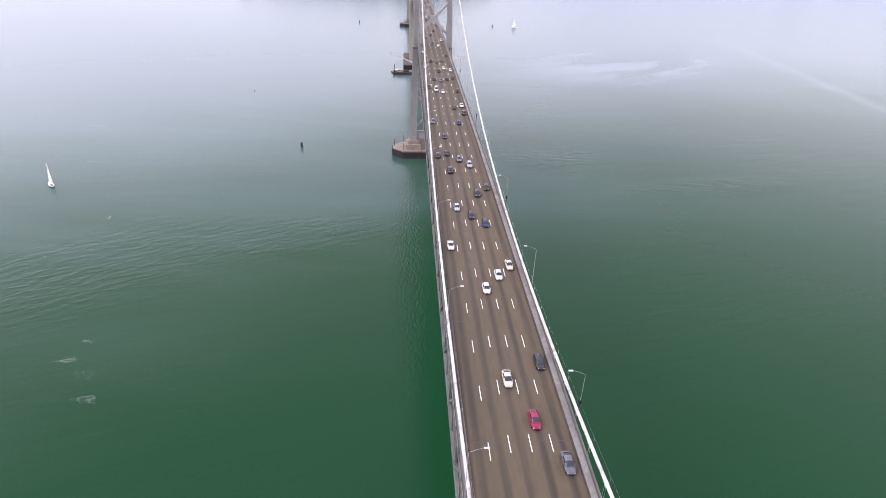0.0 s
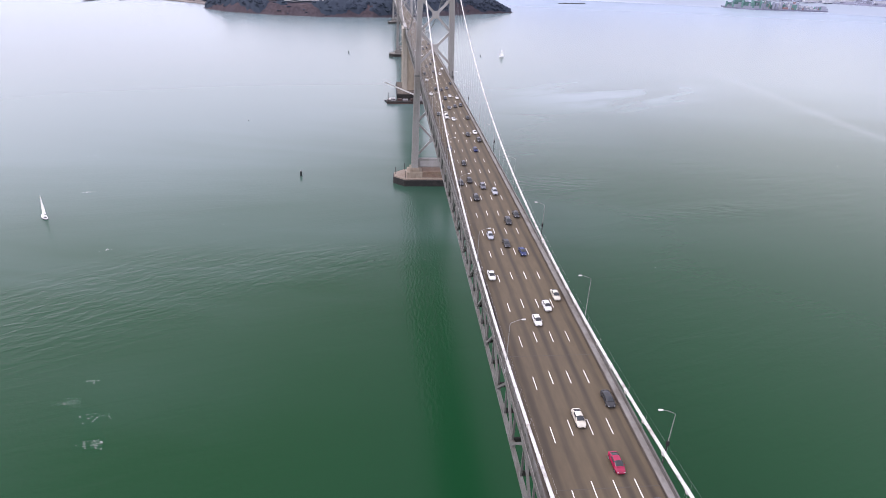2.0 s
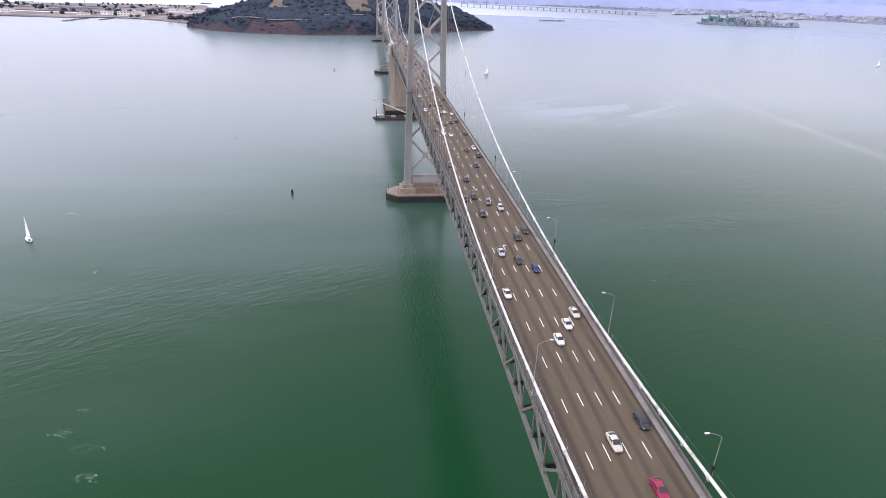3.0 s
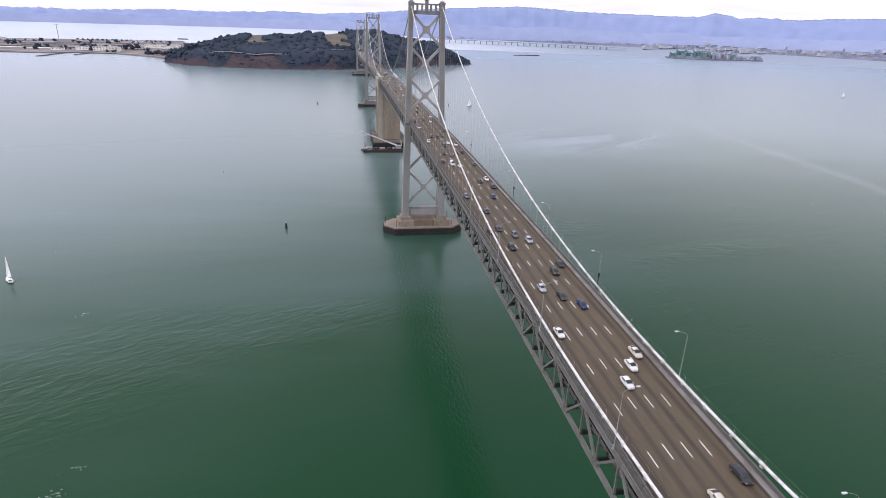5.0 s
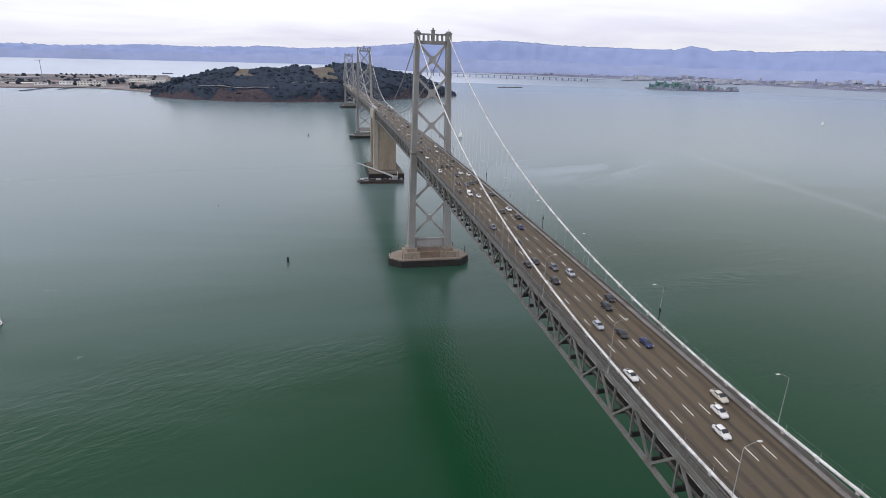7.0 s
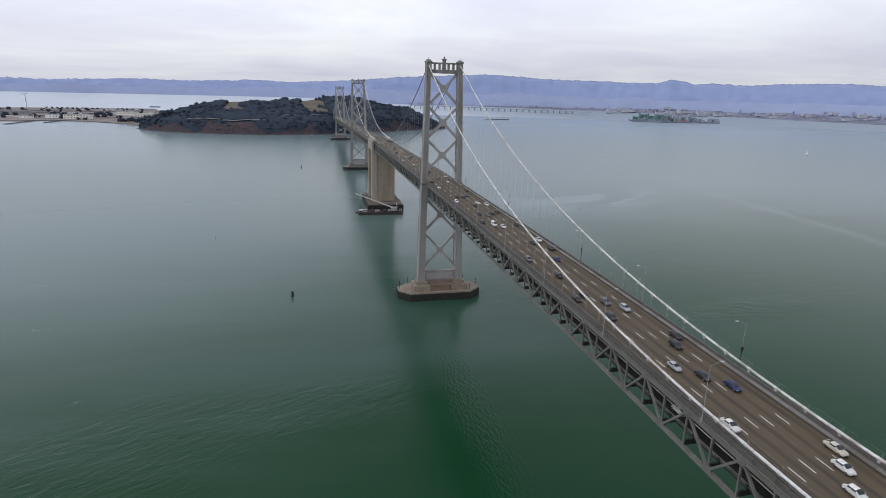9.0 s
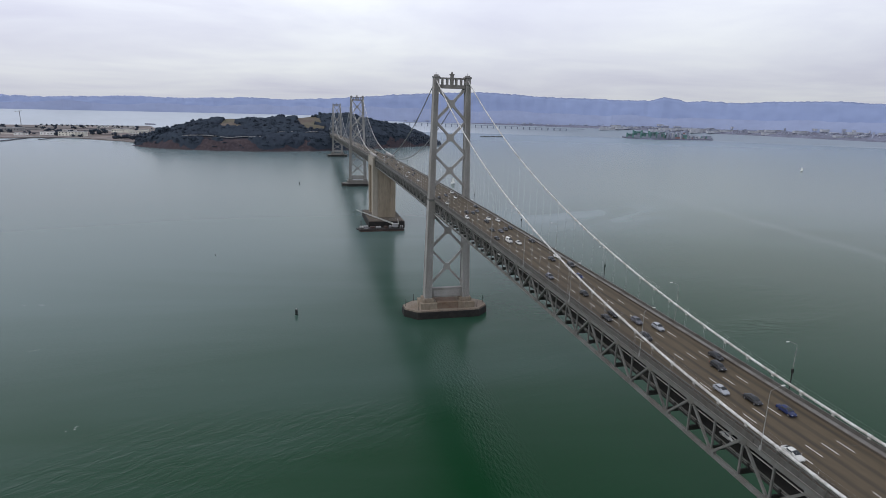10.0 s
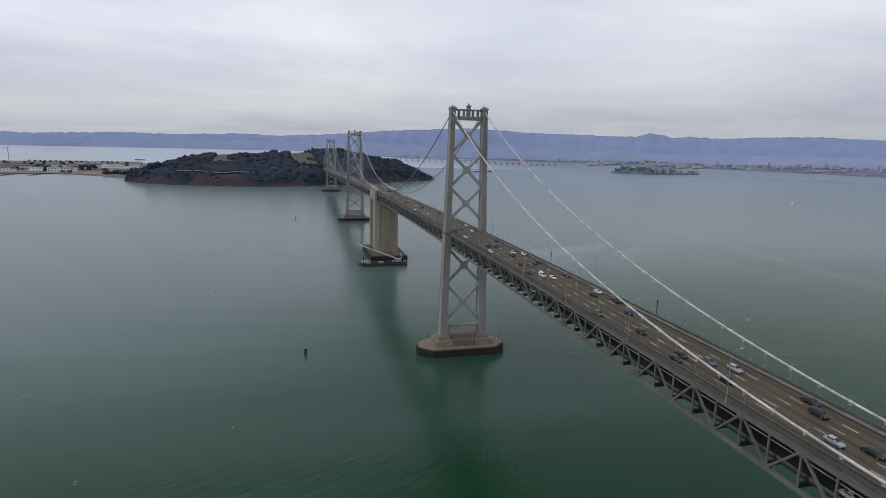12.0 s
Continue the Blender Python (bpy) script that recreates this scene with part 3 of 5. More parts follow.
def far_shore():
    """Flat shore and town below the hills, pale with distance."""
    def strip(name, a0, a1, r_front, label):
        vs, fs = [], []
        for i in range(41):
            az = a0 + (a1 - a0) * i / 40
            rf = r_front(az) + 18 * noise.noise(Vector((az * 1.3, 9, 0)))
            for r, dz in ((rf, -1), (rf + 6, 5), (4790, 12)):
                x, y = polar(az, r)
                vs.append((x, y, far_bay_z(r) + dz))
        for i in range(40):
            for j in range(2):
                fs.append((3 * i + j, 3 * i + 3 + j, 3 * i + 4 + j, 3 * i + 1 + j))
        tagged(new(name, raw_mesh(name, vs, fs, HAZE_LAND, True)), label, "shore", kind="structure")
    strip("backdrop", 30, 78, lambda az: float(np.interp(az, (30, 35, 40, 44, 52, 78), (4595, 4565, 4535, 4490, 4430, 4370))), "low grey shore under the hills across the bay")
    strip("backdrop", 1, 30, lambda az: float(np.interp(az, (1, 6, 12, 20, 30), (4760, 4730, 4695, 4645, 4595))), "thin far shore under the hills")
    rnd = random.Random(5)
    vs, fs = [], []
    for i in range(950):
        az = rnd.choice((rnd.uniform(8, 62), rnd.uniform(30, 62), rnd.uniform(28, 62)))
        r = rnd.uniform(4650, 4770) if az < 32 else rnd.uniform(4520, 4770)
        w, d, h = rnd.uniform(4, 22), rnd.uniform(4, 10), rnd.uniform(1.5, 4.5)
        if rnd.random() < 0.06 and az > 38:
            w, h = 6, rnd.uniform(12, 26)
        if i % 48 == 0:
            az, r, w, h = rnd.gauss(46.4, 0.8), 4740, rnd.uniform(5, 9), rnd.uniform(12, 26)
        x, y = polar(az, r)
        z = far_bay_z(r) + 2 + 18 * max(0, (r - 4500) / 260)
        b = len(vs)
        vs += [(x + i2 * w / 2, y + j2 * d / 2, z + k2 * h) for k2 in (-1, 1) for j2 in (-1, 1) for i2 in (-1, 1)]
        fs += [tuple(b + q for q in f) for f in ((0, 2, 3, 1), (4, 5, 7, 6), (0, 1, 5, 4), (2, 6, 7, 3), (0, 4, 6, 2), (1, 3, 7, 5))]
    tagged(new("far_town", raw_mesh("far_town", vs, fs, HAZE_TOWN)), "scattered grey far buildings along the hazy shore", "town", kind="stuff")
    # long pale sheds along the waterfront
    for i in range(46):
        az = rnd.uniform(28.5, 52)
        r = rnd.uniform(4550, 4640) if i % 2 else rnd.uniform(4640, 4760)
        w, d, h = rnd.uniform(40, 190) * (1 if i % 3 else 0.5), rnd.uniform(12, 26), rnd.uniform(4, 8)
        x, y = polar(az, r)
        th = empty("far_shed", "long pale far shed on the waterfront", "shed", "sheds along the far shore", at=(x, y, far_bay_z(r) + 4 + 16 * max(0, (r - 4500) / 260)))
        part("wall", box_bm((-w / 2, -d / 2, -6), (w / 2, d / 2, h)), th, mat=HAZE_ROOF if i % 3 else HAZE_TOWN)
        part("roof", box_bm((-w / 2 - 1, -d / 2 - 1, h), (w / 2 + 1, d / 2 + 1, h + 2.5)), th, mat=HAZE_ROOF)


def viaduct():
    """Low causeway bridge far behind the island."""
    th = empty("causeway_bridge", "long low grey causeway on many piers", "bridge")
    pts = []
    for i in range(61):
        az = 9.0 + 17.5 * i / 60
        r = 4500 - 60 * i / 60
        x, y = polar(az, r)
        pts.append((x, y, 130 - r * math.tan(radians(0.98 + 0.22 * i / 60))))
    bm = bmesh.new()
    for p, q in zip(pts, pts[1:]):
        beam_into(bm, p, q, 14, 3.6 if p[0] < pts[30][0] else 2.2, Vector((0, 1, 0)))
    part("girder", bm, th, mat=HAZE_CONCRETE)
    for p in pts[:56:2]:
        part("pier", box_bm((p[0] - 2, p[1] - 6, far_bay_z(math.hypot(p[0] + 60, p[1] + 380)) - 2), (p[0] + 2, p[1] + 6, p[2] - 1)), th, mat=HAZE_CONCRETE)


# ---------------------------------------------------------------- the wooded island
ISLE_X = (-660, -627, -563, -467, -349, -249, -146, -51, 67, 177, 290, 383, 443, 472)
ISLE_TOP = (0, 12, 46, 77, 92, 88, 98, 108, 114, 90, 74, 50, 16, 0)
ISLE_FRONT = (1760, 1720, 1650, 1585, 1545, 1530, 1545, 1575, 1630, 1740, 1850, 1930, 1980, 2000)


ROAD_CUTS = ((-480, -365, 40), (-355, -220, 38), (-180, -130, 60), (-90, -50, 52))


def isle_z(x, y):
    top = float(np.interp(x, ISLE_X, ISLE_TOP))
    f = float(np.interp(x, ISLE_X, ISLE_FRONT)) + 14 * noise.noise(Vector((x * 0.02, 1, 0)))
    if top <= 0:
        return -3.0
    ridge = max(f + 150, 1900)
    if y < f:
        return -3.0
    if y < ridge:
        s = (y - f) / (ridge - f)
        cliff = min(1.0, (y - f) / 28) * min(22, top * 0.5)
        z = cliff + (top - min(22, top * 0.5)) * s ** 0.8
    else:
        s = min(1.0, (y - ridge) / 330)
        z = top * (1 - s) ** 0.9
    return z + 5 * noise.noise(Vector((x * 0.018, y * 0.018, 0))) * min(1, top / 40) if z > 4 else z


def isle_bare(x, y, z):
    """Dry grass on the crown, and open soil in scars along the shore; woods elsewhere."""
    f = float(np.interp(x, ISLE_X, ISLE_FRONT))
    rag = noise.noise(Vector((x * 0.02, y * 0.02, 2))) + 0.5 * noise.noise(Vector((x * 0.06, y * 0.06, 5)))
    crown = max(1 - ((x + 345) / 62) ** 2, 1 - ((x + 78) / 66) ** 2) * 0.9 - 0.46
    if z > 62 and y > f + 110 and crown + 0.55 * rag > 0:
        return "grass"
    if y - f < 6:
        return "soil"
    # how far up the slope each scar of bare soil reaches
    up = float(np.interp(x, (-640, -600, -520, -460, -430, -405, -280, -245, -225, -160, -150, -90, -60, 40, 190, 215, 285, 310, 480), (6, 28, 24, 10, 8, 38, 40, 24, 5, 5, 26, 28, 8, 5, 6, 24, 22, 8, 6)))
    return "soil" if y - f < up * (1 + 0.8 * rag) + 5 * rag else ""


def island():
    isle = empty("island", "steep wooded island with red-brown cliffs and a dry grassy crown", "island")
    nx, ny = 230, 140
    xs = np.linspace(-665, 475, nx)
    ys = np.linspace(1480, 2320, ny)
    vs = [(float(x), float(y), isle_z(float(x), float(y))) for y in ys for x in xs]
    fs_soil = [(j * nx + i, j * nx + i + 1, (j + 1) * nx + i + 1, (j + 1) * nx + i) for j in range(ny - 1) for i in range(nx - 1)]
    me = raw_mesh("island_ground", vs, fs_soil, SOIL, True)
    me.materials.append(GRASS)
    me.materials.append(SCRUB)
    for p in me.polygons:
        c = p.center
        p.material_index = {"grass": 1, "soil": 0, "": 2}[isle_bare(c.x, c.y, c.z)]
    part("ground", me, isle)
    rnd = random.Random(11)
    base = bmesh.new()
    bmesh.ops.create_icosphere(base, subdivisions=1, radius=1.0)
    bv = [v.co.copy() for v in base.verts]
    bf = [tuple(v.index for v in f.verts) for f in base.faces]
    base.free()
    vs, fs = [], []

    def clump(x, y, z, r, tall=1.0):
        b = len(vs)
        for v in bv:
            k = r * rnd.uniform(0.93, 1.07)
            vs.append((x + v.x * k, y + v.y * k, z + v.z * k * tall))
        fs.extend(tuple(b + q for q in f) for f in bf)

    def tree(x, y, z, r, tall, bits=8):
        """A broad crown of overlapping tufts, fuller below the top."""
        clump(x, y, z + r * tall * 0.55, r * 0.74, tall * 0.95)
        for _ in range(bits):
            a, h = rnd.uniform(0, 6.3), rnd.uniform(0.15, 1.15)
            k = r * (0.82 - 0.45 * max(0.0, h - 0.45))
            clump(x + k * math.cos(a), y + k * math.sin(a), z + r * tall * h, r * rnd.uniform(0.34, 0.56), 0.85)

    def canopy():
        """Closed roof of rounded crowns over the wooded ground, open where soil, grass or road lies bare."""
        step = 3.4
        cols, rows = int(1130 / step), int(520 / step)
        ids, open_ground = {}, {}
        for j in range(rows):
            for i in range(cols):
                x, y = -658 + i * step, 1515 + j * step
                z = isle_z(x, y)
                f = float(np.interp(x, ISLE_X, ISLE_FRONT))
                if z < 3 or isle_bare(x, y, z) or on_road(x, y, f):
                    open_ground[i, j] = (x, y, z - 1.5)
                    continue
                d = noise.voronoi(Vector((x / 13, y / 13, 0)))[0][0]
                d2 = noise.voronoi(Vector((x / 6 + 9, y / 6, 3)))[0][0]
                grove = noise.noise(Vector((x * 0.011, y * 0.011, 8)))
                ids[i, j] = len(vs)
                vs.append((x, y, z + 4.0 + 5.5 * grove + 8.0 * (1 - d) + 2.2 * (1 - d2)))
        skirt = {}
        for i in range(cols - 1):
            for j in range(rows - 1):
                ring = ((i, j), (i + 1, j), (i + 1, j + 1), (i, j + 1))
                if not any(k in ids for k in ring):
                    continue
                for k in ring:
                    if k not in ids and k not in skirt:
                        skirt[k] = len(vs)
                        vs.append(open_ground[k])
                fs.append(tuple(ids[k] if k in ids else skirt[k] for k in ring))

    def on_road(x, y, f):
        return any(x0 - 6 < x < x1 + 6 and -18 < y - f - 52 - (up - 38) * 3 < 6 for x0, x1, up in ROAD_CUTS)
    canopy()
    n = 0
    while n < 2600:
        x, y = rnd.uniform(-655, 470), rnd.uniform(1520, 2020)
        z = isle_z(x, y)
        if z < 4:
            continue
        f = float(np.interp(x, ISLE_X, ISLE_FRONT))
        bare = isle_bare(x, y, z)
        if bare and rnd.random() < (0.99 if bare == "grass" else 0.86):
            continue
        if on_road(x, y, f):
            continue
        if not bare and noise.noise(Vector((x * 0.03, y * 0.03, 14))) < -0.05 and y - f > 40:
            continue
        r = rnd.uniform(4.2, 7.2) if not bare else rnd.uniform(2.4, 5.0)
        if x > 60 or x < -480:
            r *= 1.15
        tree(x, y, z + (3.5 if not bare else -0.5), r, rnd.uniform(0.5, 0.8) if not bare else 0.5, 5 if not bare else 4)
        n += 1
    # stands of taller trees that break the outline
    n = 0
    while n < 230:
        x, y = rnd.uniform(-600, 455), rnd.uniform(1560, 1990)
        z = isle_z(x, y)
        if z < 12 or isle_bare(x, y, z) or noise.noise(Vector((x * 0.012, y * 0.012, 20))) < (-0.05 if -430 < x < 60 else -0.3):
            continue
        if on_road(x, y, float(np.interp(x, ISLE_X, ISLE_FRONT))):
            continue
        tree(x, y, z + 4, rnd.uniform(5.0, 8.0), rnd.uniform(0.9, 1.4), 16)
        n += 1
    # old trees on the crown and at the low end
    for x, y, r, tall in ((-36, 1885, 5.5, 2.6), (-50, 1890, 6, 1.1), (-62, 1892, 5, 1.0), (-574, 1730, 12, 1.5), (-558, 1722, 14, 1.8), (-541, 1735, 13, 1.7), (-524, 1742, 10, 1.4), (-605, 1742, 13, 1.25), (-622, 1750, 12, 1.1), (-638, 1765, 9, 1.0), (-470, 1790, 12, 1.2), (-448, 1800, 12, 1.2), (-430, 1810, 11, 1.2), (-480, 1720, 10, 1.3), (-505, 1760, 11, 1.3), (-580, 1745, 10, 1.2), (-290, 1890, 8, 1.3), (-282, 1885, 7, 1.2), (-140, 1895, 5, 1.5)):
        tree(x, y, isle_z(x, y), r, tall, 22)
    ob = part("woods", raw_mesh("woods", vs, fs, LEAF, True), isle, "dense dark evergreen woods")
    ob["kind"] = "stuff"
    # the shore road and a few houses on the slope
    for x0, x1, up in ROAD_CUTS:
        rings = []
        for i in range(15):
            x = x0 + (x1 - x0) * i / 14
            y = float(np.interp(x, ISLE_X, ISLE_FRONT)) + 52 + (up - 38) * 3
            z = isle_z(x, y) + 5.0
            rings.append([(x, y - 2.5, z - 0.9), (x, y + 2.5, z - 0.9), (x, y + 2.5, z + 0.9), (x, y - 2.5, z + 0.9)])
        part("retaining_wall", loft_bm(rings), isle, "pale retaining wall of the island road", mat=ROOF_GREY)


def shore_flats():
    """Low landfill beyond the island's end, with halls, trees and a dock crane."""
    outline = [(-2600, 2450), (-1900, 2250), (-1450, 2120), (-1147, 2105), (-1060, 2170), (-980, 2185), (-860, 2090), (-746, 1995), (-640, 1860), (-560, 1900), (-640, 2300), (-900, 3200), (-1060, 3720), (-1300, 3640), (-1760, 3560), (-2600, 3400)]
    bm = prism_bm(outline, -2.0, 3.0)
    bmesh.ops.recalc_face_normals(bm, faces=bm.faces)
    tagged(new("ground", mesh_of("flats", bm, FLATS)), "flat landfill ground beside the island", "ground", kind="structure")
    rnd = random.Random(3)

    def hall(x, y, w, d, h, wall, label, rows=1):
        th = empty("building", label, "building", "halls on the flats", at=(x, y, 3))
        part("wall", box_bm((-w / 2, -d / 2, 0), (w / 2, d / 2, h)), th, mat=wall)
        part("roof", box_bm((-w / 2 - .6, -d / 2 - .6, h), (w / 2 + .6, d / 2 + .6, h + 1.2)), th, mat=ROOF_GREY)
        n = max(3, int(w / 11))
        pane = mesh_of("window", box_bm((-2.2, -0.25, -1.5), (2.2, 0.25, 1.5)), WINDOW_DARK)
        for j in range(rows):
            for i in range(n):
                part("window", pane, th, m=pose(-w / 2 + w * (i + 0.5) / n, -d / 2 - 0.1, h * (j + 0.55) / rows))
    hall(-1010, 2290, 95, 40, 17, WALL_CREAM, "long cream hall with dark openings by the shore", 2)
    hall(-1120, 2360, 60, 36, 13, WALL_WHITE, "white hall beside a dark tree")
    hall(-1200, 2300, 40, 30, 9, WALL_WHITE, "small white shed on the flats")
    hall(-905, 2700, 150, 60, 15, WALL_CREAM, "very long cream warehouse on the flats")
    hall(-830, 2560, 70, 50, 12, WALL_CREAM, "cream warehouse near the island")
    hall(-1420, 2700, 120, 60, 14, ROOF_GREY, "grey warehouse on the flats")
    hall(-1550, 2350, 110, 40, 12, WALL_WHITE, "white low hall near the water")
    for i in range(26):
        x, y = rnd.uniform(-2100, -800), rnd.uniform(2350, 3400)
        if x > -700 - (y - 2300) * 0.25 - 60:
            continue
        hall(x, y, rnd.uniform(18, 60), rnd.uniform(15, 30), rnd.uniform(5, 9), rnd.choice((WALL_WHITE, ROOF_GREY, WALL_CREAM)), "low pale shed among the flats")
    base = bmesh.new()
    bmesh.ops.create_icosphere(base, subdivisions=1, radius=1.0)
    bv = [v.co.copy() for v in base.verts]
    bf = [tuple(v.index for v in f.verts) for f in base.faces]
    base.free()

    def grove(name, label, spots):
        th = empty(name, label, "trees", kind="stuff")
        vs, fs, tv = [], [], bmesh.new()
        for x, y, r in spots:
            beam_into(tv, (x, y, 2.5), (x, y, 3 + r), 0.8, 0.8)
            for _ in range(13):
                cx, cy, cz = x + rnd.uniform(-.8, .8) * r, y + rnd.uniform(-.8, .8) * r, 3 + r * rnd.uniform(0.25, 1.25)
                q = r * rnd.uniform(0.24, 0.46)
                b = len(vs)
                for v in bv:
                    kk = q * (1 + 0.4 * noise.noise(Vector((v.x * 2 + cx, v.y * 2 + cy, v.z * 2))))
                    vs.append((cx + v.x * kk, cy + v.y * kk, cz + v.z * kk))
                fs.extend(tuple(b + t for t in f) for f in bf)
        part("trunks", tv, th, mat=SOIL)
        part("crowns", raw_mesh("crowns", vs, fs, LEAF), th)
    spots = [(-1068, 2300, 13), (-985, 2215, 7), (-955, 2205, 8), (-1000, 2500, 14), (-960, 2520, 12), (-800, 2120, 16), (-760, 2080, 14), (-735, 2060, 12), (-700, 2010, 15), (-690, 2040, 18), (-655, 1990, 22), (-640, 1980, 20), (-780, 2095, 9)]
    for _ in range(170):
        x, y = rnd.uniform(-2300, -820), 2230 + 1050 * rnd.random() ** 1.4
        if y > 2290 + max(0, (x + 1000)) * 0.9:
            spots.append((x, y, rnd.uniform(3.5, 10) * (1 if rnd.random() < 0.7 else 1.5)))
    grove("grove", "dark round trees on the flats", spots)
    grove("palm_row", "long row of small dark trees along the far edge", [(-1560 + 27 * i, 3420 - 2 * i, 7) for i in range(20)])
    # roads and worn yards on the flats
    for x0, y0, x1, y1, w, m in ((-2300, 2330, -1130, 2190, 16, ROOF_GREY), (-1130, 2190, -800, 2140, 14, ROOF_GREY), (-2200, 2640, -900, 2480, 60, SCRUB), (-2100, 2880, -980, 2820, 50, SCRUB), (-1900, 2520, -1250, 2440, 34, WALL_CREAM), (-2200, 3120, -1050, 3080, 60, SCRUB), (-1000, 2420, -820, 2330, 50, GRASS)):
        tagged(new("yard", mesh_of("yard", beam_bm((x0, y0, 3.05), (x1, y1, 3.05), 0.5, w, Vector((0, 0, 1))), m)), "flat worn yard or road on the landfill", "yard", kind="structure")
    th = empty("dock_crane", "slender dock crane standing on the flats", "crane", at=(-1690, 3490, 3))
    part("mast", beam_bm((0, 0, 0), (0, 0, 78), 2.4, 2.4), th, mat=ROOF_GREY)
    part("jib", beam_bm((-24, 0, 74), (14, 0, 80), 1.6, 1.6, Vector((0, 1, 0))), th, mat=ROOF_GREY)
    for x, y0, y1 in ((-1102, 1902, 2112), (-1028, 2020, 2150)):
        pier = empty("jetty", "long low timber jetty reaching out from the flats", "jetty", "jetties of the flats")
        part("deck", box_bm((x - 4, y0, 1.2), (x + 4, y1, 2.6)), pier, mat=SCRUB)
        n = int((y1 - y0) / 16)
        for i in range(n):
            part("pile", box_bm((x - 3.4, y0 + 3 + i * 16, -1), (x - 2.6, y0 + 3.8 + i * 16, 1.2)), pier, mat=FENDER)


def port():
    """Docks with sheds, stacks and green gantries on a spit."""
    outline = [polar(a, r) for a, r in ((29.9, 4120), (30.3, 3960), (32.5, 3900), (34.8, 3985), (36.5, 4065), (37.7, 4150), (37.2, 4200), (35.0, 4215), (32.0, 4215))]
    bm = prism_bm(outline, -1, 7)
    bmesh.ops.recalc_face_normals(bm, faces=bm.faces)
    tagged(new("ground", mesh_of("spit", bm, HAZE_LAND)), "low made ground of the docks", "ground", kind="structure")
    rnd = random.Random(21)
    mats = [PORT_GREEN, HAZE_TOWN, HAZE_ROOF, HAZE_TOWN, PORT_RUST, HAZE_CONCRETE, HAZE_ROOF]
    for i in range(330):
        s = rnd.random()
        front = float(np.interp(s, (0, .25, .5, .8, 1), (3975, 3925, 3985, 4065, 4150)))
        r = min(front + 12 + rnd.random() ** 1.5 * 190, 4205)
        x, y = polar(30.6 + 6.8 * s, r)
        w, d, h = rnd.uniform(5, 20) * rnd.choice((.5, .8, 1, 2.2)), rnd.uniform(6, 16), rnd.uniform(2.5, 15) * rnd.choice((.5, 1, 1.1)) * (2.0 if s < 0.3 else 2.2 if s < .75 else 1.3)
        m = rnd.choice(mats if s > 0.3 else [PORT_GREEN, PORT_GREEN, HAZE_CONCRETE, HAZE_TOWN])
        th = empty("dock_shed", "weathered dock shed or stack by the water", "shed", "sheds of the docks", at=(x, y, 7))
        th.rotation_euler = (0, 0, radians(rnd.uniform(-35, 10)))
        part("wall", box_bm((-w / 2, -d / 2, 0), (w / 2, d / 2, h)), th, mat=m)
        part("roof", box_bm((-w / 2 - .4, -d / 2 - .4, h), (w / 2 + .4, d / 2 + .4, h + 1)), th, mat=rnd.choice((HAZE_TOWN, HAZE_LAND, HAZE_TOWN)))
    for az, r, w, d, h in ((30.6, 3985, 50, 34, 30), (31.2, 3965, 60, 40, 50), (31.95, 3950, 66, 36, 36), (32.55, 3960, 54, 40, 46), (33.3, 3990, 44, 30, 34), (34.2, 4040, 60, 30, 28), (35.3, 4090, 44, 26, 20)):
        x, y = polar(az, r)
        th = empty("dry_dock", "tall green steel dry dock wall by the water", "dock", "dry docks of the port", at=(x, y, 6))
        th.rotation_euler = (0, 0, radians(-28))
        part("side_wall", box_bm((-w / 2, -d / 2, 0), (-w / 2 + 9, d / 2, h), 0.4), th, mat=PORT_GREEN)
        part("side_wall", box_bm((w / 2 - 9, -d / 2, 0), (w / 2, d / 2, h * 0.94), 0.4), th, mat=PORT_GREEN)
        part("back_wall", box_bm((-w / 2 + 9, d / 2 - 6, 0), (w / 2 - 9, d / 2, h * 0.8)), th, mat=PORT_GREEN)
        part("floor", box_bm((-w / 2 + 9, -d / 2, 0), (w / 2 - 9, d / 2 - 6, h * 0.3)), th, mat=HAZE_CONCRETE)
    for i in range(4):
        x, y = polar(31.6 + 0.9 * i, 4030 + 24 * i)
        th = empty("gantry_crane", "pale dock gantry crane on four legs", "crane", "gantries of the docks", at=(x, y, 7))
        for a in (-8, 8):
            for b in (-6, 6):
                part("leg", beam_bm((a, b, 0), (a * .8, b, 36), 2.0, 2.0), th, mat=HAZE_TOWN)
        part("boom", beam_bm((-4, -38, 37), (-4, 18, 37), 3, 2.5), th, mat=HAZE_TOWN)
        part("mast", beam_bm((0, 0, 36), (0, 14, 62), 2, 2), th, mat=HAZE_TOWN)


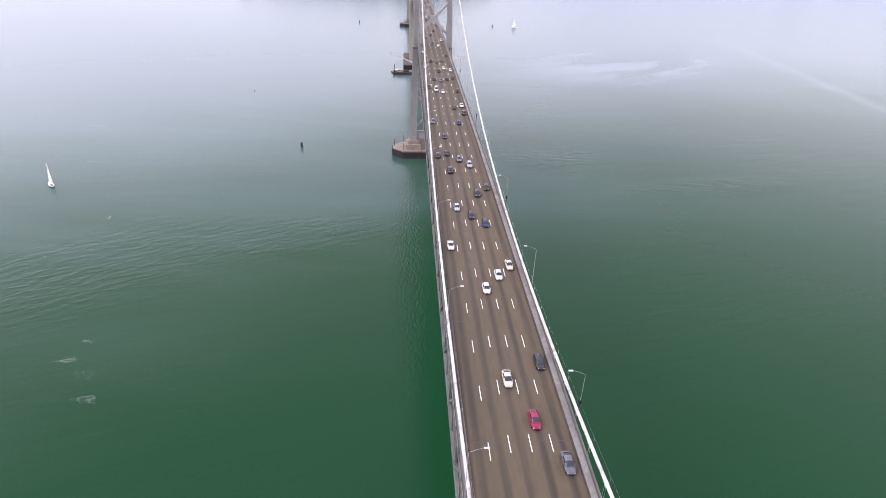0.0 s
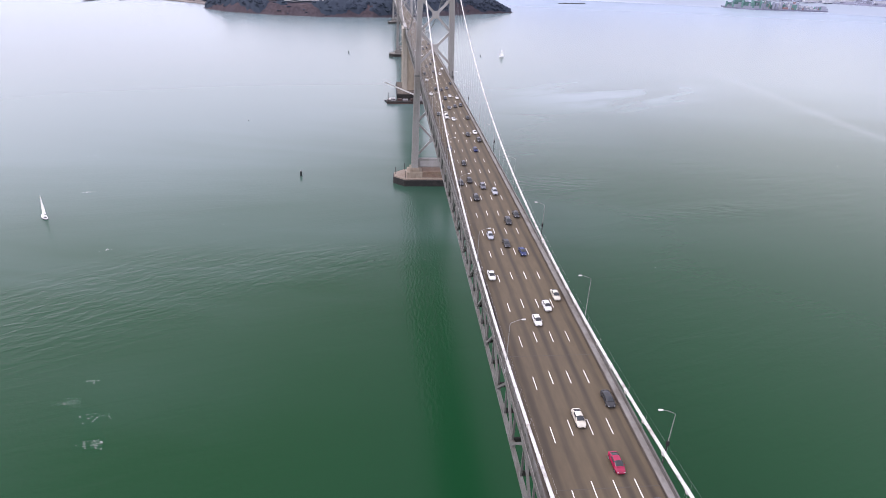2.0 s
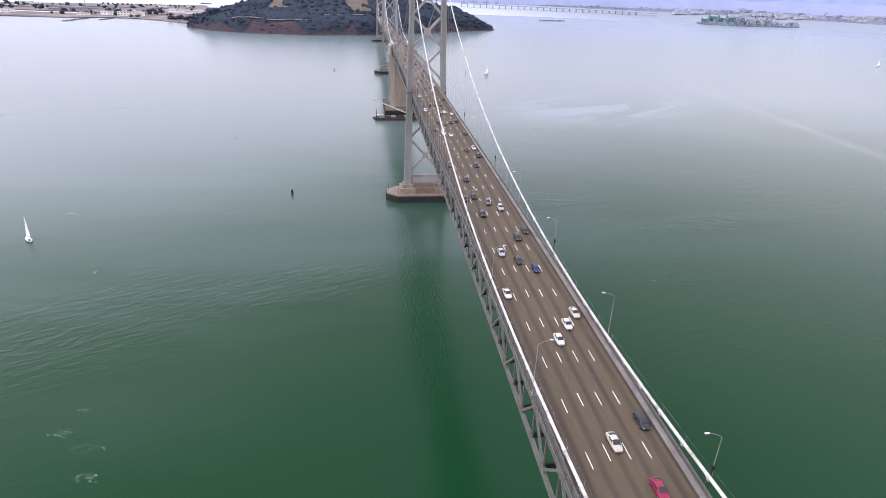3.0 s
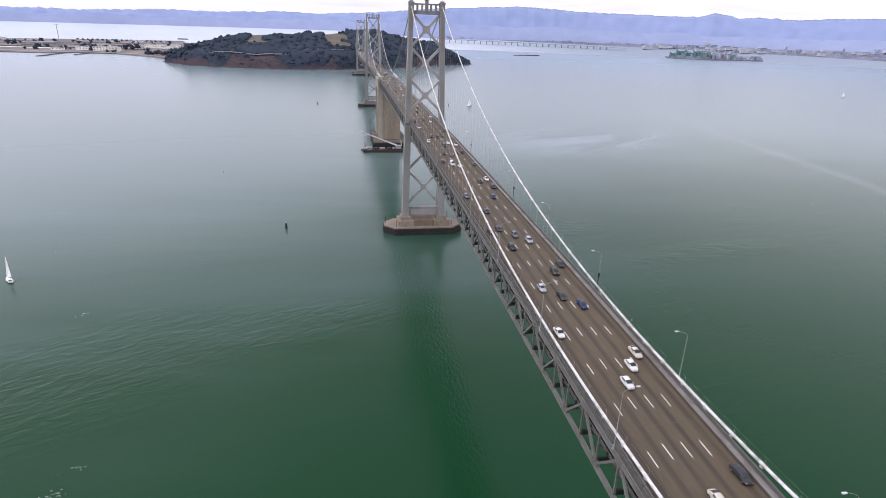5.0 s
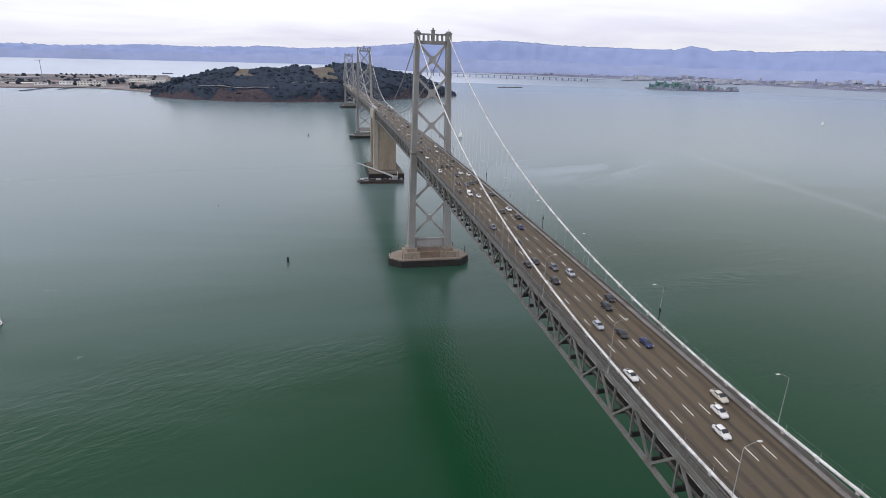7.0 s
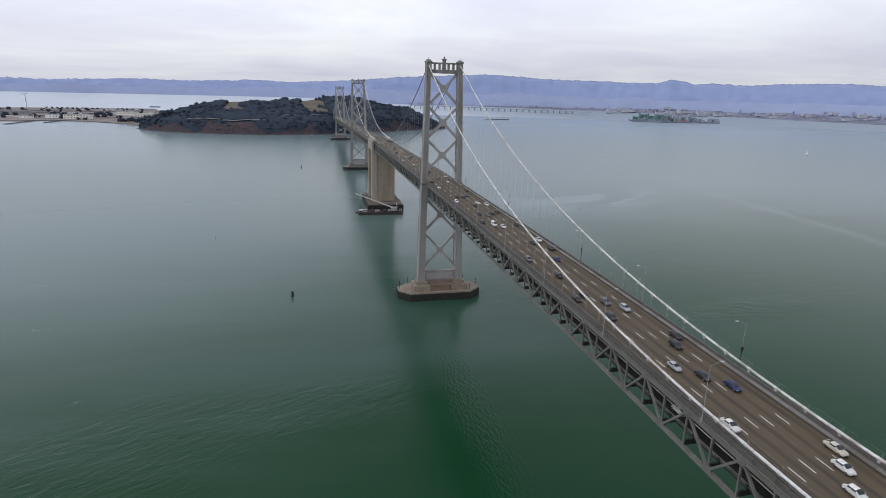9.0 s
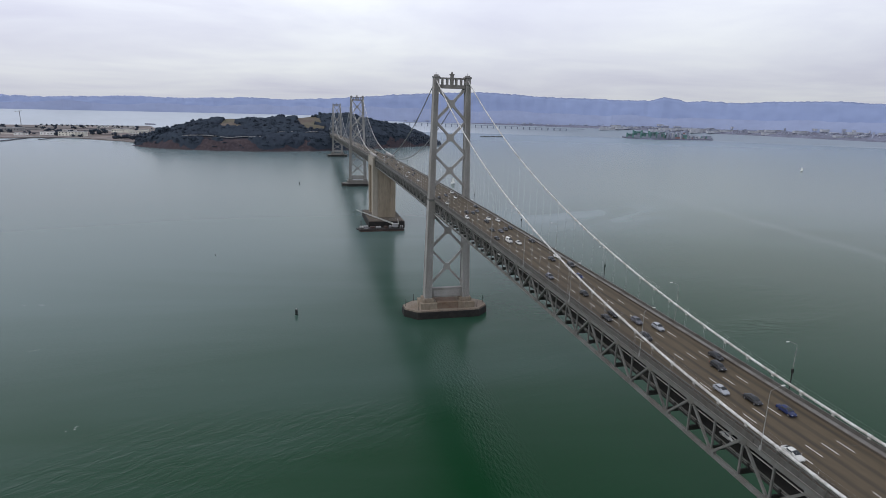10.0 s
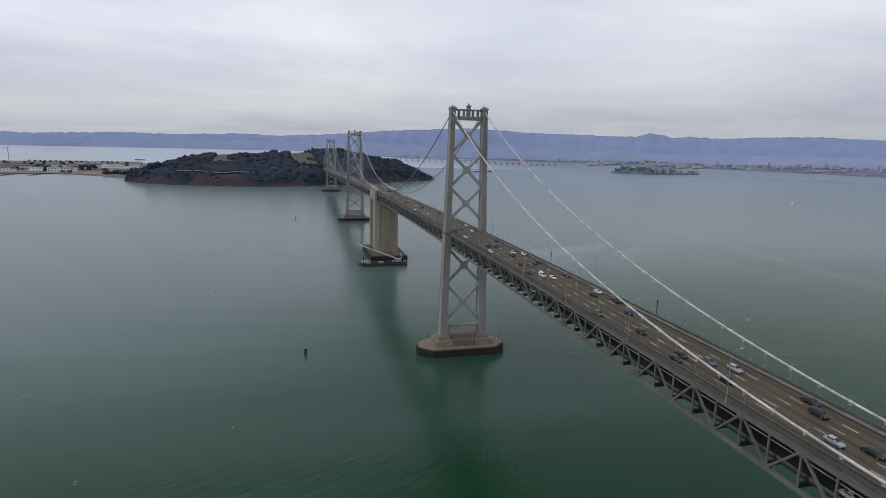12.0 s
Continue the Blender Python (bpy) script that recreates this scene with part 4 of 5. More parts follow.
# ---------------------------------------------------------------- towers and piers
def tower(y, top, label, spread=2.9):
    """Steel tower: two tapered cellular legs, crossed braces, a portal at the top and deep struts below."""
    th = empty("bridge_tower", label, "tower", "towers of the bridge", at=(0, y, 0))
    dz = deck_z(y)
    foot = 12.5

    def cx(z):
        return 10.06 + spread * max(0.0, (top - z) / (top - foot)) ** 1.0

    def half(z):
        return 1.25 + 0.75 * (top - z) / (top - foot)
    cap = top - 5.0
    for s in (-1, 1):
        # each leg steps in at the roadway; ribs stand out on its faces
        for z0, z1, grow in ((foot, dz - 1.0, 0.18), (dz - 1.0, cap, 0.0)):
            for bm in (bmesh.new(),):
                a, b = half(z0) + grow, half(z1) + grow
                da, db = 2.3 + grow + (1.0 if grow else 0.3), 2.3 + grow + (0.4 if grow else 0)
                vs = [bm.verts.new((s * cx(z) + i * h, j * d, z)) for z, h, d in ((z0, a, da), (z1, b, db)) for i, j in ((-1, -1), (1, -1), (1, 1), (-1, 1))]
                for f in ((3, 2, 1, 0), (4, 5, 6, 7), (0, 1, 5, 4), (1, 2, 6, 5), (2, 3, 7, 6), (3, 0, 4, 7)):
                    bm.faces.new([vs[q] for q in f])
                leg = part("leg", bm, th, mat=STEEL)
                for j in (-1, 1):
                    for i, q in ((-0.42, 0.13), (0.42, 0.13)):
                        part("cell_rib", beam_bm((s * cx(z0) + i * a, j * (da + .1), z0), (s * cx(z1) + i * b, j * (db + .1), z1), 0.16, 0.5), leg, mat=STEEL)
                for i in (-1, 1):
                    for j in (-1, 1):
                        part("corner_rib", beam_bm((s * cx(z0) + i * a, j * da, z0), (s * cx(z1) + i * b, j * db, z1), 0.5, 0.5), leg, mat=STEEL)
        c = s * 10.06
        bm = bmesh.new()
        box_into(bm, (c - 1.6, -2.7, cap), (c + 1.6, 2.7, top - 0.9), 0.12)
        box_into(bm, (c - 1.95, -3.0, top - 0.9), (c + 1.95, 3.0, top + 0.1), 0.15)
        box_into(bm, (c - 1.2, -1.9, top + 0.1), (c + 1.2, 1.9, top + 0.9), 0.15)
        part("saddle_housing", bm, th, mat=STEEL_DARK)
        bm = bmesh.new()
        box_into(bm, (s * cx(dz) - 2.2, -3.4, dz - 1.6), (s * cx(dz) + 2.2, 3.4, dz - 0.3), 0.1)
        part("leg_collar", bm, th, mat=TRUSS)
    # portal at the top: girder, upper rail and short posts with open panels between
    part("portal_girder", box_bm((-8.6, -1.5, cap - 2.2), (8.6, 1.5, cap), 0.08), th, mat=STEEL_DARK)
    part("portal_rail", box_bm((-8.5, -1.2, top - 1.6), (8.5, 1.2, top - 0.7), 0.06), th, mat=STEEL_DARK)
    for x in (-6.0, -2.9, 2.9, 6.0):
        part("portal_post", box_bm((x - 0.55, -1.1, cap), (x + 0.55, 1.1, top - 1.6)), th, mat=STEEL_DARK)
    bm = bmesh.new()
    box_into(bm, (-1.0, -1.25, cap), (1.0, 1.25, top + 1.0), 0.1)
    box_into(bm, (-1.35, -1.6, top + 1.0), (1.35, 1.6, top + 1.5), 0.1)
    tube_into(bm, [(0, 0, top + 1.4), (0, 0, top + 2.6), (0, 0, top + 3.0)], [0.55, 0.5, 0.15], 10)
    part("finial", bm, th, mat=STEEL_DARK)
    for s in (-1, 1):
        part("beacon_mast", tube_bm([(s * 10.06, 0, top + 0.9), (s * 10.06, 0, top + 2.2)], 0.12, 6), th, mat=STEEL)

    def cross(z0, z1, w):
        xa, xb = cx(z0) - half(z0) * 0.6, cx(z1) - half(z1) * 0.6
        for s in (-1, 1):
            part("brace", beam_bm((-s * xa, 0.02 * s, z0), (s * xb, 0.02 * s, z1), 1.5, w, Vector((0, 1, 0))), th, mat=STEEL)
        zc = (z0 * xb + z1 * xa) / (xa + xb)
        bm = bmesh.new()
        q = w * 1.5
        ring = [(-q, -q * .45), (-q * .45, -q), (q * .45, -q), (q, -q * .45), (q, q * .45), (q * .45, q), (-q * .45, q), (-q, q * .45)]
        lo = [bm.verts.new((a, -0.82, zc + b)) for a, b in ring]
        hi = [bm.verts.new((a, 0.82, zc + b)) for a, b in ring]
        for i in range(8):
            bm.faces.new((lo[i], lo[(i + 1) % 8], hi[(i + 1) % 8], hi[i]))
        bm.faces.new(list(reversed(lo)))
        bm.faces.new(hi)
        part("gusset", bm, th, mat=STEEL)
    hi0, hi1 = dz + 7.0, cap - 1.2
    step = (hi1 - hi0) / 3
    for i in range(3):
        cross(hi0 + step * i + 0.3, hi0 + step * (i + 1) - 0.3, 1.55)
    lo0, lo1 = 21.0, dz - 10.5
    m = lo0 + (lo1 - lo0) * 0.52
    cross(lo0, m - 0.4, 1.45)
    cross(m + 0.4, lo1, 1.6)
    part("portal_strut", box_bm((-cx(16) + 2, -1.5, 12.4), (cx(16) - 2, 1.5, 19.0), 0.1), th, mat=STEEL_DARK)
    part("strut_panel", box_bm((-cx(16) + 4, -1.56, 13.4), (cx(16) - 4, 1.56, 17.4), 0.05), th, "paler plate", mat=STEEL)
    return th


def tower_pier(y, top, block):
    th = empty("tower_pier", "tan concrete pier with black fenders under a tower", "pier", "piers of the towers", at=(0, y, 0))

    def ring(g):
        return [(-28.0 - g, -1.0), (-20.5 - g * .6, -8.2 - g), (20.5 + g * .6, -8.2 - g), (28.0 + g, -1.0), (28.0 + g, 7.0), (20.5 + g * .6, 14.0 + g), (-20.5 - g * .6, 14.0 + g), (-28.0 - g, 7.0)]
    part("caisson", prism_bm(ring(0), -3, 5.8, 0.35), th, mat=top)
    part("fender", prism_bm(ring(0.8), -2.5, 4.7, 0.2), th, "black timber fender band", mat=FENDER)
    for s in (-1, 1):
        c = s * 12.9
        bm = prism_bm([(c - 5.6, -6.4), (c + 5.6, -6.4), (c + 5.6, 7.4), (c - 5.6, 7.4)], 5.6, 10.0, 0.25)
        part("pedestal", bm, th, mat=block)
        part("plinth", box_bm((c - 3.7, -4.6, 10.0), (c + 3.7, 4.6, 12.6), 0.2), th, mat=block)
    part("brown_wall", box_bm((-7.2, -5.6, 5.7), (7.2, 6.4, 10.2), 0.15), th, "stained wall between the pedestals", mat=PIER_RUST if block is PEDESTAL else block)
    for x, yy in ((-27, 3), (27, 3), (-20, -7), (20, -7), (-20, 12.5), (20, 12.5)):
        part("marker_post", tube_bm([(x, yy, 5.6), (x, yy, 11.0)], 0.16, 6), th, mat=FENDER)


def anchorage():
    th = empty("central_anchorage", "massive tan concrete anchorage block between the two suspension spans", "anchorage", at=(0, Y_ANCHOR, 0))
    top = deck_z(Y_ANCHOR)
    f, b = -23.0, 24.0
    part("base", prism_bm([(-20, f - 23), (20, f - 23), (20, b + 10), (-20, b + 10)], -3, 8.5, 0.4), th, "dark brown base", mat=ANCHOR_BASE)
    part("fender", prism_bm([(-21, f - 24), (21, f - 24), (21, b + 11), (-21, b + 11)], -2, 7.8, 0.2), th, mat=FENDER)
    part("core", box_bm((-11.4, f + 0.9, 8), (11.4, b - 0.9, top - 9.6)), th, mat=CONCRETE)
    for s in (-1, 1):
        # front shaft at -x painted lighter, as the side that catches the light
        part("corner_shaft", box_bm((s * 10.7 - 3.0, f, 8), (s * 10.7 + 3.0, f + 9, top - 9.4), 0.3), th, mat=CONCRETE_LIT if s < 0 else CONCRETE)
        part("corner_shaft", box_bm((s * 10.7 - 3.0, b - 9, 8), (s * 10.7 + 3.0, b, top - 9.4), 0.3), th, mat=CONCRETE)
        part("side_tower", box_bm((s * 12.4 - 1.3, f + 0.4, top - 9.4), (s * 12.4 + 1.3, b - 0.4, top + 1.2), 0.2), th, mat=CONCRETE_LIT)
        part("tower_coping", box_bm((s * 12.4 - 1.5, f + 0.1, top + 1.2), (s * 12.4 + 1.5, b - 0.1, top + 1.7), 0.1), th, mat=CONCRETE_LIT)
    for x in (-3.4, 3.4):
        part("pilaster", box_bm((x - 1.4, f + 0.55, 8), (x + 1.4, f + 1.4, top - 11), 0.1), th, mat=CONCRETE)
    for z in (30.0, 52.0):
        part("string_course", box_bm((-7.6, f + 0.7, z), (7.6, f + 1.3, z + 0.7)), th, mat=CONCRETE)
    for s in (-1, 1):
        part("splay_housing", box_bm((s * 10.06 - 1.7, f - 4, top + 2.0), (s * 10.06 + 1.7, b + 4, top + 4.6), 0.4), th, "long steel housing of the splayed cable", mat=STEEL)


# ---------------------------------------------------------------- deck, trusses, cables
def strip_mesh(name, x0, x1, y0, y1, lift, mat, step=PANEL, thick=0.0):
    """A ribbon that follows the roadway from y0 to y1."""
    n = max(1, round((y1 - y0) / step))
    vs, fs = [], []
    for i in range(n + 1):
        y = y0 + (y1 - y0) * i / n
        z = deck_z(y) + lift
        vs += [(x0, y, z), (x1, y, z)]
        if thick:
            vs += [(x1, y, z - thick), (x0, y, z - thick)]
    k = 4 if thick else 2
    for i in range(n):
        a, b = i * k, (i + 1) * k
        if thick:
            for j in range(4):
                fs.append((a + j, a + (j + 1) % 4, b + (j + 1) % 4, b + j))
        else:
            fs.append((a, a + 1, b + 1, b))
    if thick:
        fs += [(3, 2, 1, 0), (n * 4, n * 4 + 1, n * 4 + 2, n * 4 + 3)]
    return raw_mesh(name, vs, fs, mat)


def roadway():
    road = tagged(new("road", strip_mesh("road", -8.84, 8.84, Y_START, Y_END, 0.0, ROAD, PANEL, 0.5)), "worn brown-grey five-lane upper roadway with white lane dashes", "road", kind="structure")
    low = strip_mesh("lower_road", -7.7, 7.7, Y_START, Y_END, -7.6, LOWER_ROAD_SHADED, PANEL, 0.45)
    tagged(new("lower_road", low), "lower roadway inside the truss, coloured dark as in shade", "road", kind="structure")
    dash = mesh_of("lane_dash", box_bm((-0.072, -1.83, 0.0), (0.072, 1.83, 0.012)), PAINT_WHITE)
    rest_v, rest_f = [], []
    y = -350.3 - 7 * DASH_PITCH
    while y < Y_END - 5:
        for i, x in enumerate((-1.5, -0.5, 0.5, 1.5)):
            yy = y + (-1.5 if i == 0 else 0.0)
            if yy < -10:
                part("lane_dash", dash, road, m=pose(x * LANE, yy, deck_z(yy) + 0.004, deck_tilt(yy)))
            else:
                b = len(rest_v)
                for dx, dy in ((-.1, -1.83), (.1, -1.83), (.1, 1.83), (-.1, 1.83)):
                    rest_v.append((x * LANE + dx, yy + dy, deck_z(yy + dy) + 0.03))
                rest_f.append((b, b + 1, b + 2, b + 3))
        y += DASH_PITCH
    ob = part("lane_dashes", raw_mesh("lane_dashes", rest_v, rest_f, PAINT_WHITE), road)
    ob["kind"] = "stuff"
    joint = mesh_of("expansion_joint", box_bm((-8.8, -0.06, 0), (8.8, 0.06, 0.006)), JOINT)
    for i in range(14):
        yy = -448 + 32.7 * i
        if yy < -5:
            part("expansion_joint", joint, road, m=pose(0, yy, deck_z(yy) + 0.003, deck_tilt(yy)))
    for s in (-1, 1):
        th = empty("parapet", "dark kerb and stained grey concrete ledge beside the roadway", "parapet", "parapets of the bridge")
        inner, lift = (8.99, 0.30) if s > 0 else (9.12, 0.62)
        # left ledge coloured dark to give the shade behind the rail slots
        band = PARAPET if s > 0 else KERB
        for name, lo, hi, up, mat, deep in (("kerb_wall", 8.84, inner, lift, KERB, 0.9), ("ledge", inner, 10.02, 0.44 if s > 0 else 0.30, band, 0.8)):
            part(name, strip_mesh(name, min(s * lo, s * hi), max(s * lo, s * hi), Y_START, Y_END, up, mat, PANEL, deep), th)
        a, b = (8.66, 8.83) if s > 0 else (-8.83, -8.66)
        part("gutter", strip_mesh("gutter", a, b, Y_START, Y_END, 0.008, GUTTER, PANEL), th, "dark brown gutter strip along the parapet")


def railing(s):
    """Outer edge of the deck: a steel fascia, and a flat rail above it on short posts with open slots between."""
    th = empty("railing", "weathered grey steel railing with open slots over a plain fascia", "railing", "railings of the bridge")
    x = s * 10.12
    ys = [Y_START + (Y_END - Y_START) * i / 280 for i in range(281)]
    part("fascia", strip_mesh("fascia", x - 0.09, x + 0.09, Y_START, Y_END, 0.50, FASCIA, PANEL, 1.34), th)
    part("rail", strip_mesh("rail", x - 0.15, x + 0.15, Y_START, Y_END, 1.26, FASCIA, PANEL, 0.22), th)
    part("conduit", tube_bm([(x + s * 0.17, y, deck_z(y) - 0.62) for y in ys], 0.06, 6), th, "grey pipe run", mat=STEEL_DARK)
    if s > 0:
        part("rail_panel", strip_mesh("rail_panel", x - 0.13, x - 0.095, Y_START, Y_END, 1.03, FASCIA, PANEL, 0.58), th, "plain grey panel behind the rail")
    part("soffit", strip_mesh("soffit", x + s * 0.21 - 0.12, x + s * 0.21 + 0.12, Y_START, Y_END, -0.66, RAIL, PANEL, 0.1), th, "dark strip under the rail")
    post = mesh_of("rail_post", box_bm((-0.10, -0.12, 0.45), (0.10, 0.12, 1.1)), FASCIA)
    bm = bmesh.new()
    beam_into(bm, (s * 0.08, 0, 0.45), (s * 0.26, 0, 0.30), 0.07, 0.07, Vector((0, 1, 0)))
    beam_into(bm, (s * 0.26, 0, 0.30), (s * 0.22, 0, -0.75), 0.07, 0.07, Vector((0, 1, 0)))
    bracket = mesh_of("bracket", bm, FASCIA)
    y, n = -388.0, 0
    while y < -10:
        part("rail_post", post, th, m=pose(x, y, deck_z(y)))
        if n % 2 == 0:
            part("bracket", bracket, th, m=pose(x, y, deck_z(y)))
        y, n = y + PANEL / 3, n + 1
    bm = bmesh.new()
    while y < Y_END:
        z = deck_z(y)
        box_into(bm, (x - 0.10, y - 0.12, z + 0.6), (x + 0.10, y + 0.12, z + 1.1))
        y += PANEL / 3
    part("rail_posts", bm, th, mat=FASCIA)["kind"] = "stuff"


TOP_CHORD, LOW_CHORD = -1.35, -9.15       # below the roadway


def laced_bar(length):
    """Two plates joined by battens, with daylight between."""
    bm = bmesh.new()
    for x in (-0.30, 0.30):
        box_into(bm, (x * .85 - 0.05, -0.24, 0), (x * .85 + 0.05, 0.24, length))
    n = 8
    for i in range(n):
        z = 0.5 + (length - 1.0) * i / (n - 1)
        for y in (-0.22, 0.22):
            box_into(bm, (-0.25, y - 0.02, z - 0.33), (0.25, y + 0.02, z + 0.33))
    return bm


def stiffening_truss(y0, y1, near, label):
    """The two side trusses of one span, their chords, posts, diagonals and floor beams."""
    th = empty("stiffening_truss", label, "truss", "trusses of the bridge")
    height = TOP_CHORD - LOW_CHORD
    n0, n1 = math.ceil((y0 - 2.0) / PANEL), math.floor((y1 - 2.0) / PANEL)
    nodes = list(range(n0, n1 + 1))
    dl = math.hypot(PANEL, height)
    me_post = mesh_of("post", box_bm((-0.19, -0.19, 0), (0.19, 0.19, height)), TRUSS)
    bm = bmesh.new()
    box_into(bm, (-0.24, -0.23, 0), (0.24, 0.23, dl), 0.0)
    me_diag = mesh_of("diagonal", bm, TRUSS)
    me_laced = mesh_of("laced_diagonal", laced_bar(dl), TRUSS)
    bm = bmesh.new()
    ring = [(-1.15, -.5), (-.75, -.95), (.75, -.95), (1.15, -.5), (1.15, .45), (-1.15, .45)]
    lo, hi = [bm.verts.new((-0.36, a, b)) for a, b in ring], [bm.verts.new((0.36, a, b)) for a, b in ring]
    for i in range(6):
        bm.faces.new((lo[i], lo[(i + 1) % 6], hi[(i + 1) % 6], hi[i]))
    bm.faces.new(list(reversed(lo)))
    bm.faces.new(hi)
    bmesh.ops.recalc_face_normals(bm, faces=bm.faces)
    me_gus = mesh_of("gusset", bm, TRUSS)
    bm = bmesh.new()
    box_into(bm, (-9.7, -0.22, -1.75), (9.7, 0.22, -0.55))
    me_floor = mesh_of("floor_beam", bm, TRUSS_SHADED)
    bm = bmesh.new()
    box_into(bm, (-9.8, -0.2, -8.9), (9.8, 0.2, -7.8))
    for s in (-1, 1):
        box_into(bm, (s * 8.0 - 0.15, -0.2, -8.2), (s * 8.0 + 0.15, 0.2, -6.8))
    me_floor_low = mesh_of("lower_floor_beam", bm, TRUSS_SHADED)
    joined = bmesh.new() if not near else None

    def place(name, me, m):
        if near:
            part(name, me, th, m=m)
        else:
            k = len(joined.verts)
            joined.from_mesh(me)
            joined.verts.ensure_lookup_table()
            for v in joined.verts[k:]:
                v.co = m @ v.co
    for s in (-1, 1):
        x = s * CX
        for name, lift, w, d in (("top_chord", TOP_CHORD, 0.62, 0.95), ("bottom_chord", LOW_CHORD - 0.10, 0.60, 0.82)):
            part(name, strip_mesh(name, x - w / 2, x + w / 2, y0, y1, lift + d / 2, TRUSS, PANEL, d), th)
        part("lower_barrier", strip_mesh("lower_barrier", s * 7.75 - 0.1, s * 7.75 + 0.1, y0, y1, -6.75, TRUSS, PANEL, 0.28), th)
        part("cable_tray", strip_mesh("cable_tray", s * 9.45 - 0.09, s * 9.45 + 0.09, y0, y1, -3.05, RAIL_PALE, PANEL, 0.16), th)
        part("lower_guard", strip_mesh("lower_guard", s * 7.9 - 0.05, s * 7.9 + 0.05, y0, y1, -7.15, TRUSS, PANEL, 0.16), th)
        part("deck_stringer", strip_mesh("deck_stringer", s * 9.3 - 0.2, s * 9.3 + 0.2, y0, y1, -0.4, TRUSS_SHADED, PANEL, 0.9), th)
        part("lower_flange", strip_mesh("lower_flange", s * 10.1 - 0.40, s * 10.1 + 0.40, y0, y1, -9.67, TRUSS, PANEL, 0.06), th)
        for i in nodes:
            y = 2.0 + i * PANEL
            z = deck_z(y)
            top_node = i % 2 == 0
            place("post", me_post, pose(x, y, z + LOW_CHORD))
            place("gusset", me_gus, pose(x, y, z + (TOP_CHORD if top_node else LOW_CHORD) + 0.0, 0 if top_node else 180))
            if i == nodes[-1]:
                continue
            yb = y + PANEL
            p = Vector((x, y, z + (TOP_CHORD if top_node else LOW_CHORD)))
            q = Vector((x, yb, deck_z(yb) + (LOW_CHORD if top_node else TOP_CHORD)))
            lowp, highp = (q, p) if top_node else (p, q)
            ang = math.degrees(math.atan2(highp.y - lowp.y, highp.z - lowp.z))
            m = pose(*lowp, -ang) @ Matrix.Diagonal((1, 1, (q - p).length / dl, 1))
            place("laced_diagonal" if top_node else "diagonal", me_laced if top_node else me_diag, m)
    for i in nodes:
        y = 2.0 + i * PANEL
        place("floor_beam", me_floor, pose(0, y, deck_z(y)))
        place("lower_floor_beam", me_floor_low, pose(0, y, deck_z(y)))
    if not near:
        part("web", mesh_of("web", joined, TRUSS), th)["kind"] = "stuff"


def main_cable(s, y0, y1, fz, near, label, hang=True, paint=None):
    """One cable with its bands, hand ropes and hangers."""
    th = empty("main_cable", label, "cable", "cables of the bridge")
    x = s * CX
    n = max(24, round((y1 - y0) / 5))
    ys = [y0 + (y1 - y0) * i / n for i in range(n + 1)]
    me = mesh_of("strand", tube_bm([(x, y, fz(y)) for y in ys], 0.285, 12), paint or CABLE, smooth=True)
    part("strand", me, th)
    if near:
        for side in (-0.5, 0.5):
            part("hand_rope", tube_bm([(x + side, y, fz(y) + 1.15) for y in ys], 0.007, 4), th, mat=LAMP_STEEL)
    bm = bmesh.new()
    tube_into(bm, [(0, -0.42, 0), (0, 0.42, 0)], 0.315, 12)
    box_into(bm, (-0.10, -0.3, -0.75), (0.10, 0.3, -0.45))
    for side in (-0.5, 0.5):
        box_into(bm, (side - 0.008, -0.008, 0.0), (side + 0.008, 0.008, 1.17))
    band = mesh_of("cable_band", bm, paint or CABLE)
    bm = bmesh.new()
    for a in (-0.28, 0.28):
        tube_into(bm, [(0, a, 0), (0, a, 1)], 0.013, 5)
    rope = mesh_of("hanger", bm, ROPE)
    far = bmesh.new()
    i = math.ceil((y0 + 6 - 2.0) / PANEL)
    while 2.0 + i * PANEL < y1 - 6:
        y = 2.0 + i * PANEL
        z, base = fz(y), deck_z(y) + TOP_CHORD
        tilt = math.degrees(math.atan((fz(y + .5) - fz(y - .5))))
        if near:
            part("cable_band", band, th, m=pose(x, y, z, tilt))
            if hang and z - base > 1.2:
                part("hanger", rope, th, m=pose(x, y, base) @ Matrix.Diagonal((1, 1, z - base, 1)))
        elif hang and z > base + 1:
            for a in (-0.25, 0.25):
                tube_into(far, [(x, y + a, base), (x, y + a, z)], 0.026, 4)
        i += 1
    if near or not hang:
        far.free()
    else:
        part("hangers", far, th, mat=ROPE)["kind"] = "stuff"


# ---------------------------------------------------------------- lamps
def street_lamp():
    th = empty("street_lamp", "slender grey street lamp with one curved arm over the road", "street lamp", "lamps along the bridge")
    part("bracket", box_bm((-0.9, -0.22, -0.9), (0.25, 0.22, -0.65)), th, mat=LAMP_STEEL)
    part("base", box_bm((-0.2, -0.2, -0.65), (0.2, 0.2, 0.0), 0.03), th, mat=LAMP_STEEL)
    part("pole", tube_bm([(0, 0, -0.1), (0, 0, 4.5), (0, 0, 9.4)], [0.085, 0.06, 0.042], 8), th, mat=LAMP_STEEL)
    part("arm", tube_bm([(0, 0, 9.3), (-0.06, 0, 9.56), (-0.28, 0, 9.74), (-1.2, 0, 10.10), (-2.2, 0, 10.38)], [0.042, 0.036, 0.030, 0.024, 0.022], 8), th, mat=LAMP_STEEL)
    bm = bmesh.new()
    box_into(bm, (-2.95, -0.17, 10.30), (-2.15, 0.17, 10.44), 0.06)
    hd = part("lamp_head", bm, th, "pale lamp head", mat=LAMP_GLASS)
